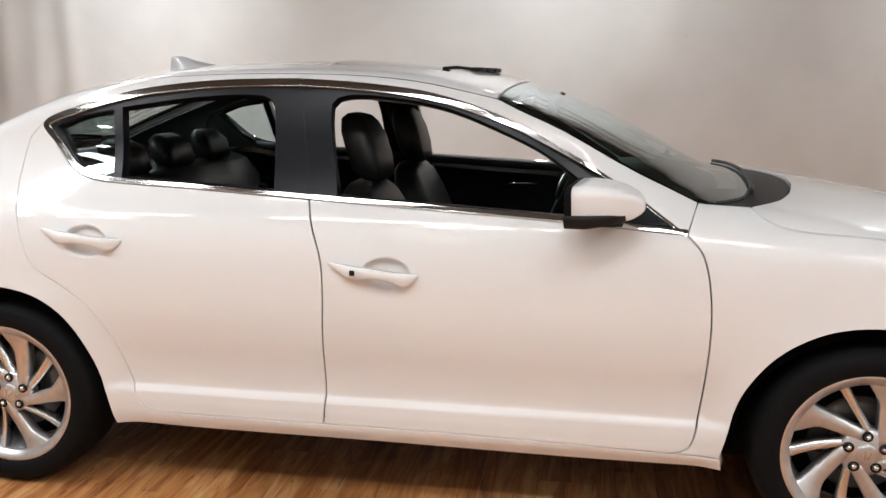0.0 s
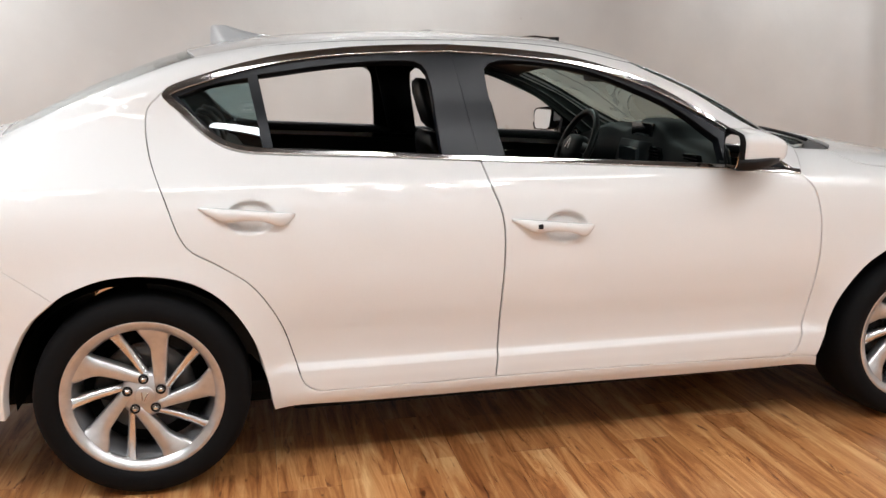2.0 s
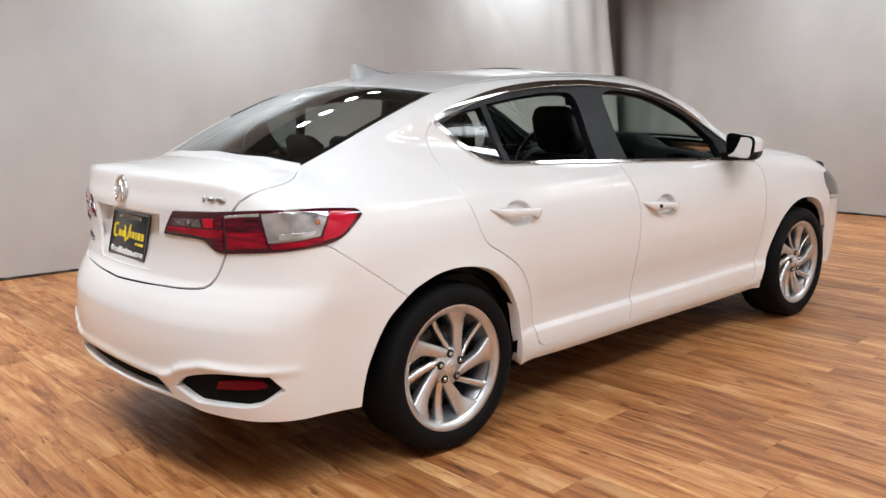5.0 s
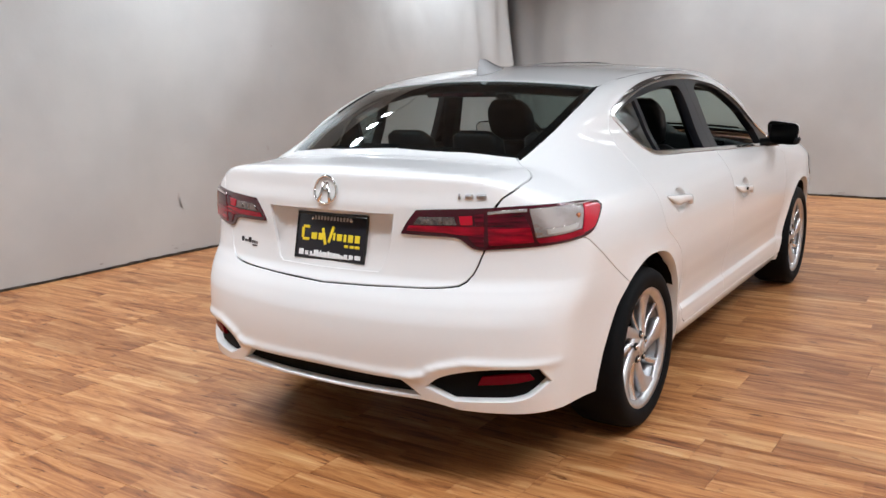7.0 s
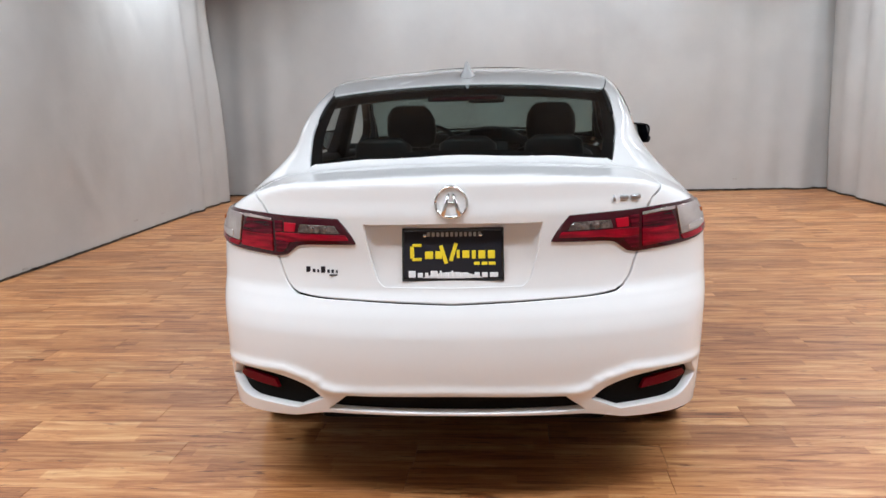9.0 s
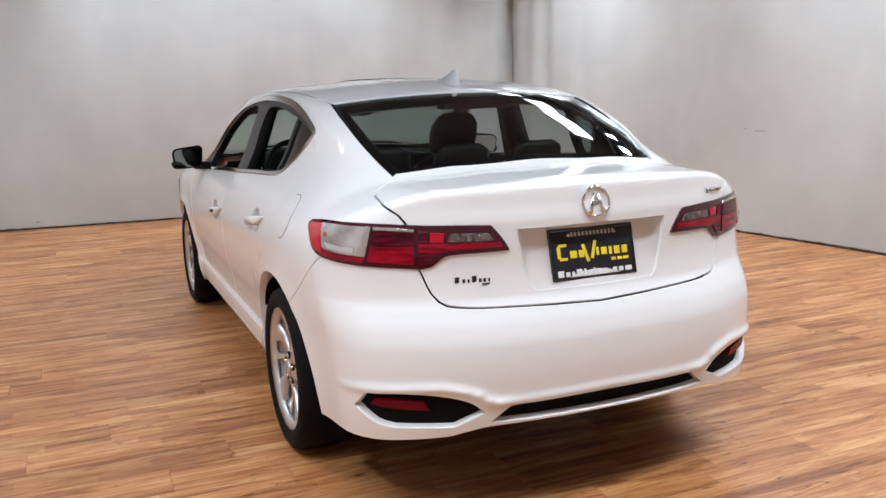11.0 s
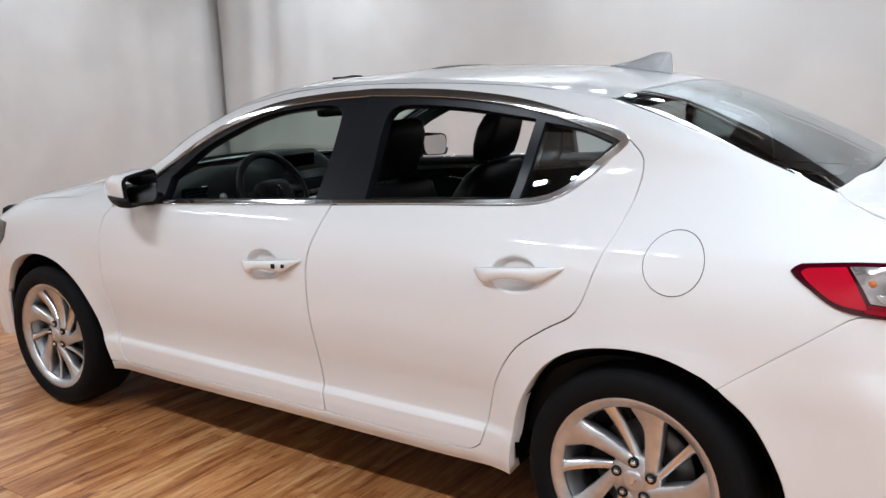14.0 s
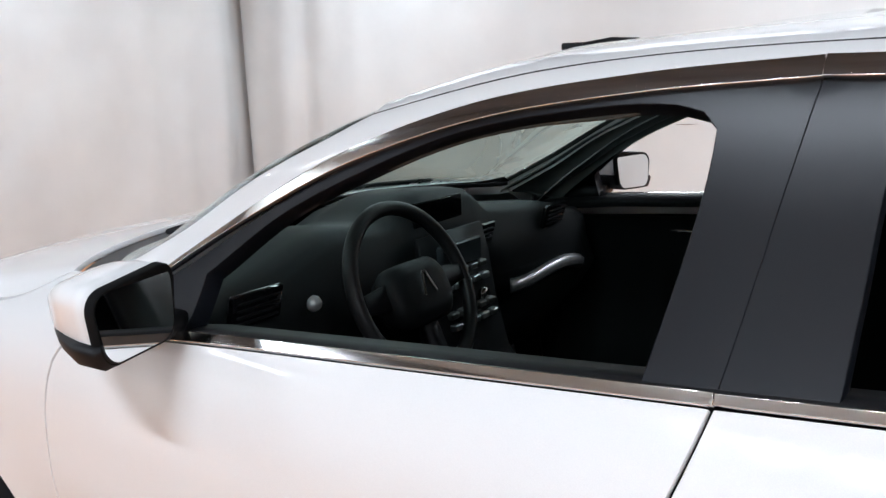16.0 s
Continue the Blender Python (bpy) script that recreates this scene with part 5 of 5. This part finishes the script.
def cloth(name, a, b, folds, label, lean=0.0, seed=1, marks=(), mat=WALL):
    """A hung fabric wall from a to b, with soft folds and drawn creases, standing on the floor."""
    a, b = Vector((*a, 0)), Vector((*b, 0))
    length, t = (b - a).length, (b - a).normalized()
    n = Vector((-t.y, t.x, 0))
    dice = random.Random(seed)
    creases = [(dice.uniform(0, length), dice.uniform(.5, 3.2), dice.uniform(-.9, .9), dice.uniform(-.35, .35), dice.uniform(.4, 1.1), dice.uniform(.002, .007) * dice.choice((-1, 1)), dice.uniform(.05, .13)) for _ in range(int(length * 2.2))]

    def hang(u, z, out=0.0):
        amp = folds(u / length)
        d = amp * (.5 * math.sin(u * 9.0 + .5 * math.sin(z * 1.7)) + .35 * noise.noise(Vector((u * 5.3, z * .35, a.x))) + .4 * math.sin(u * 17 + z * .6)) + .05 * noise.noise(Vector((u * .6, z * .5, a.y)))
        d += .012 * noise.noise(Vector((u * 1.9 + z * .8, z * .9 - u * .3, a.y + 7)))
        for cu, cz, slant, bend, reach, deep, wide in creases:
            h = z - cz
            if abs(h) < 2 * reach:
                off = (u - cu - slant * h - bend * h * h) / wide
                if abs(off) < 3:
                    d += deep * math.exp(-off * off - (h / reach) ** 2) * smooth(z, .05, .35)
        return a + t * (u + lean * z * (1 - u / length)) + n * (d + out) + Vector((0, 0, z))

    nu, nv = int(length / .045), 64
    bm = bmesh.new()
    front, back = ([[bm.verts.new(hang(length * i / nu, .004 + (CEILING - .004) * (j / nv) ** 1.15, o)) for j in range(nv + 1)] for i in range(nu + 1)] for o in (0, -.02))
    for i in range(nu):
        for j in range(nv):
            bm.faces.new((front[i][j], front[i][j + 1], front[i + 1][j + 1], front[i + 1][j]))
            bm.faces.new((back[i][j], back[i + 1][j], back[i + 1][j + 1], back[i][j + 1]))
    for i in (0, nu):
        for j in range(nv):
            bm.faces.new((front[i][j], front[i][j + 1], back[i][j + 1], back[i][j]))
    wall = tagged(part(name, shade(bm, 60), mat, None), label, "wall", kind="structure")
    # hem strip: grime and the floor gap's shade painted as one dark band
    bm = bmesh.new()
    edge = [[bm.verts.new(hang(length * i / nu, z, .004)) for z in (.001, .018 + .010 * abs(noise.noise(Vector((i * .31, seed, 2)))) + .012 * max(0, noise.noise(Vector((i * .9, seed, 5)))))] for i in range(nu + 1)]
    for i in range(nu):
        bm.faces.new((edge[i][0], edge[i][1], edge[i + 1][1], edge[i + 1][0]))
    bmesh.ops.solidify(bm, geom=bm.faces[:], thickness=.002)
    tagged(part(name.replace("wall", "baseboard"), bm, GRIME_SHADE, None), "dark hem at the foot of the fabric wall, grime and painted gap shade", "baseboard", kind="structure")

    def mark(u, z, w, h, stain, slant=0.0):
        bm = bmesh.new()
        ring = []
        for k in range(14):
            q = 2 * math.pi * k / 14
            r = .7 + .5 * noise.noise(Vector((2 * math.cos(q), 2 * math.sin(q), u * 3 + z)))
            ring.append(bm.verts.new(hang(u + w * r * math.cos(q) + slant * h * r * math.sin(q), max(.006, z + h * r * math.sin(q)), .0035)))
        bm.faces.new(ring)
        bmesh.ops.solidify(bm, geom=bm.faces[:], thickness=.001)
        part("scuff", bm, stain, wall)

    for q in marks:
        mark(*q)
    for _ in range(int(length * 1.3)):
        mark(dice.uniform(.2, length - .2), dice.uniform(.02, .06) + .10 * dice.random() ** 3, dice.uniform(.012, .07), dice.uniform(.004, .012), SMUDGE, dice.uniform(-1, 1))
    return wall


LEFT_A, LEFT_B = (-7.0, 4.06), (5.27, 3.27)
along = lambda x: 5.28 - x
cloth("wall_left", LEFT_B, LEFT_A, lambda t: .003 + .055 * smooth(t, .13, 0) + .035 * smooth(t, .735, .76) * smooth(t, .85, .80), "off-white fabric wall with soft creases and scuffs", .12, 3,
      [(along(.18), .44, .018, .09, SMUDGE, .1), (along(.75), .46, .05, .022, SMUDGE, .6), (along(.72), .26, .012, .06, SMUDGE, -.1), (along(1.17), .79, .022, .028, SMUDGE), (along(1.35), 1.67, .012, .010, SMUDGE)])
cloth("wall_front", (5.36, -4.3), (5.70, 4.3), lambda t: .006 + .05 * smooth(abs(t - .5), .24, .5), "off-white hanging fabric wall with soft vertical folds", 0, 5)
cloth("wall_right", (-7.0, -4.85), (5.29, -3.745), lambda t: .003 + .04 * smooth(t, .84, 1), "off-white fabric wall with vertical folds near the corner", 0, 8,
      [(8.46, .93, .10, .003, GRIME_SHADE, 0), (8.62, .95, .012, .004, GRIME_SHADE, 0)])
# unseen rear wall, added close behind the car to bounce light on its tail
cloth("wall_rear", (-5.95, 4.2), (-5.95, -5.0), lambda t: .01, "unseen off-white rear wall, set close to bounce light onto the tail", 0, 11)
tagged(part("ceiling", box(-7.2, 6.1, -5.4, 4.4, CEILING, CEILING + .1), CEIL, None), "dark painted ceiling", "ceiling", kind="structure")

# ceiling lights: rows of small square panels
GLOW = material("light_diffuser", (.9, .9, .9), .5)
bsdf(GLOW).inputs["Emission Color"].default_value = (1, 1, 1, 1)
bsdf(GLOW).inputs["Emission Strength"].default_value = 3.0


def ceiling_light(x, y, share=1.0):
    ob = tagged(new("ceiling_light"), "square white ceiling light panel", "ceiling light", "ceiling light panels")
    drop = .14 if -3.4 < y < -3.1 else .04 if 2.8 < y < 2.9 else 0
    ob.location = (x, y, CEILING - drop)
    part("frame", box(-.09, .09, -.09, .09, -.05, -.005, .01), ALLOY_DARK, ob, "grey metal frame")
    part("diffuser", box(-.07, .07, -.07, .07, -.056, -.048, .002, 1), GLOW, ob, "glowing white diffuser")
    lamp = bpy.data.lights.new("panel_light", "AREA")
    lamp.size, lamp.energy, lamp.color = .13, PANEL_POWER * share, (.95, .98, 1)
    lamp.spread = radians(130)
    lo = new("panel_light", lamp)
    lo.location = (x, y, CEILING - drop - .065)
    return ob


def strip_light(x, y, z, length, share, lean, label, turn=0, wide=.065):
    """A linear lamp along the room (turn swings it round); lean turns it about its length, from straight down."""
    ob = tagged(new("strip_light"), label, "strip light", "linear ceiling lights")
    ob.matrix_basis = Matrix.Translation((x, y, z)) @ Matrix.Rotation(radians(turn), 4, "Z") @ Matrix.Rotation(radians(lean), 4, "X")
    part("housing", box(-length / 2, length / 2, -wide - .015, wide + .015, .0, .06, .012), ALLOY_DARK, ob, "grey metal housing")
    part("diffuser", box(-length / 2 + .03, length / 2 - .03, -wide, wide, -.008, .002, .003, 1), GLOW, ob, "glowing white diffuser")
    lamp = bpy.data.lights.new("strip_lamp", "AREA")
    lamp.shape, lamp.size, lamp.size_y = "RECTANGLE", length - .06, 2 * wide
    lamp.energy, lamp.color = PANEL_POWER * share, (.93, .98, 1)
    lamp.spread = radians(135 if lean == 0 else 180)
    lo = new("strip_lamp", lamp)
    lo.matrix_basis = ob.matrix_basis @ Matrix.Translation((0, 0, -.016))
    return ob


for centre, count_ in ((-3.3, 3), (.12, 4), (3.5, 3)):
    for k in range(count_):
        x = centre + .38 * (k - (count_ - 1) / 2)
        ceiling_light(x, -3.2, .5)
        ceiling_light(x, 2.85, .95 if centre < -3 else .75 if centre < 3 else .85)
for x, share_ in ((-3.1, .65), (-.7, .9), (1.7, 1.15), (4.1, 1.75)):
    strip_light(x, -3.72, CEILING - .12, 1.7, share_, -55, "long white wall-washing strip light behind the beam")
for x in (-2.9, -.9, 1.1, 3.1):
    strip_light(x, -2.66, CEILING - .065, 1.5, .75, 0, "long white strip light on the dark ceiling", 0, .14)
for y in (-1.6, -.2, 1.2):
    ceiling_light(4.7, y, 1.35)
# two unseen strips, added to brighten the tail and the floor behind it
for y in (-1.55, 1.55):
    strip_light(-3.05, y, CEILING - .065, 2.6, 3.1, 0, "unseen strip light added over the tail to brighten it", 90, .12)
for name, y0, y1, drop, label in (("beam", -3.42, -3.12, .14, "dark brown boxed beam along the ceiling"), ("beam", 2.83, 2.87, .04, "long dark metal track on the ceiling")):
    tagged(part(name, box(-5.3, 4.4, y0, y1, CEILING - drop, CEILING - .002, .004, 1), BEAM, None), label, "beam", kind="structure")

# floor of narrow boards laid across the car
sub = tagged(part("floor", box(-7.2, 6.1, -5.4, 4.4, -.12, -.006), GRIME_SHADE, None), "glossy brown bamboo strip floor", "floor", kind="structure")
rng = random.Random(4)
plank_meshes = {}


def plank_mesh(length):
    if length not in plank_meshes:
        me = bpy.data.meshes.new("plank")
        b = box(-PLANK_W / 2 + .0004, PLANK_W / 2 - .0004, -length / 2 + .0005, length / 2 - .0005, -.006, 0, .0008, 1)
        b.to_mesh(me)
        b.free()
        me.materials.append(WOOD)
        plank_meshes[length] = me
    return plank_meshes[length]


near, far = [], []
x = -7.1
while x < 6.0:
    y = -5.3 - rng.random()
    while y < 4.2:
        l = rng.choice((.9, 1.2, 1.5))
        if y + l > 4.25:
            l = 4.25 - y
        if y < -5.25:
            l, y = l + y + 5.25, -5.25
        if l < .02:
            y += max(l, .001)
            if y >= 4.2:
                break
            continue
        c = (x, y + l / 2, l)
        (near if -4.0 < x < -2.6 or (-2.6 <= x < 1.4 and (-2.6 < c[1] < -.4)) else far).append(c)
        y += l
    x += PLANK_W
near.sort(key=lambda c: math.hypot(c[0] + 2.2, c[1]))
far += near[290:]
for cx, cy, l in near[:290]:
    ob = new("plank", plank_mesh(l))
    ob.location, ob.parent = (cx, cy, 0), sub
verts, faces = [], []
for cx, cy, l in far:
    b = len(verts)
    hw, hl, e = PLANK_W / 2 - .0004, l / 2 - .0005, .0008
    for z, i in ((-.006, 0), (-e, 0), (0, e)):
        verts += [(cx - hw + i, cy - hl + i, z), (cx + hw - i, cy - hl + i, z), (cx + hw - i, cy + hl - i, z), (cx - hw + i, cy + hl - i, z)]
    faces.append((b + 8, b + 9, b + 10, b + 11))
    for r in (0, 4):
        for k in range(4):
            faces.append((b + r + k, b + r + (k + 1) % 4, b + r + 4 + (k + 1) % 4, b + r + 4 + k))
me = bpy.data.meshes.new("boards")
me.from_pydata(verts, [], faces)
tagged(part("boards", me, WOOD, sub), kind="stuff")
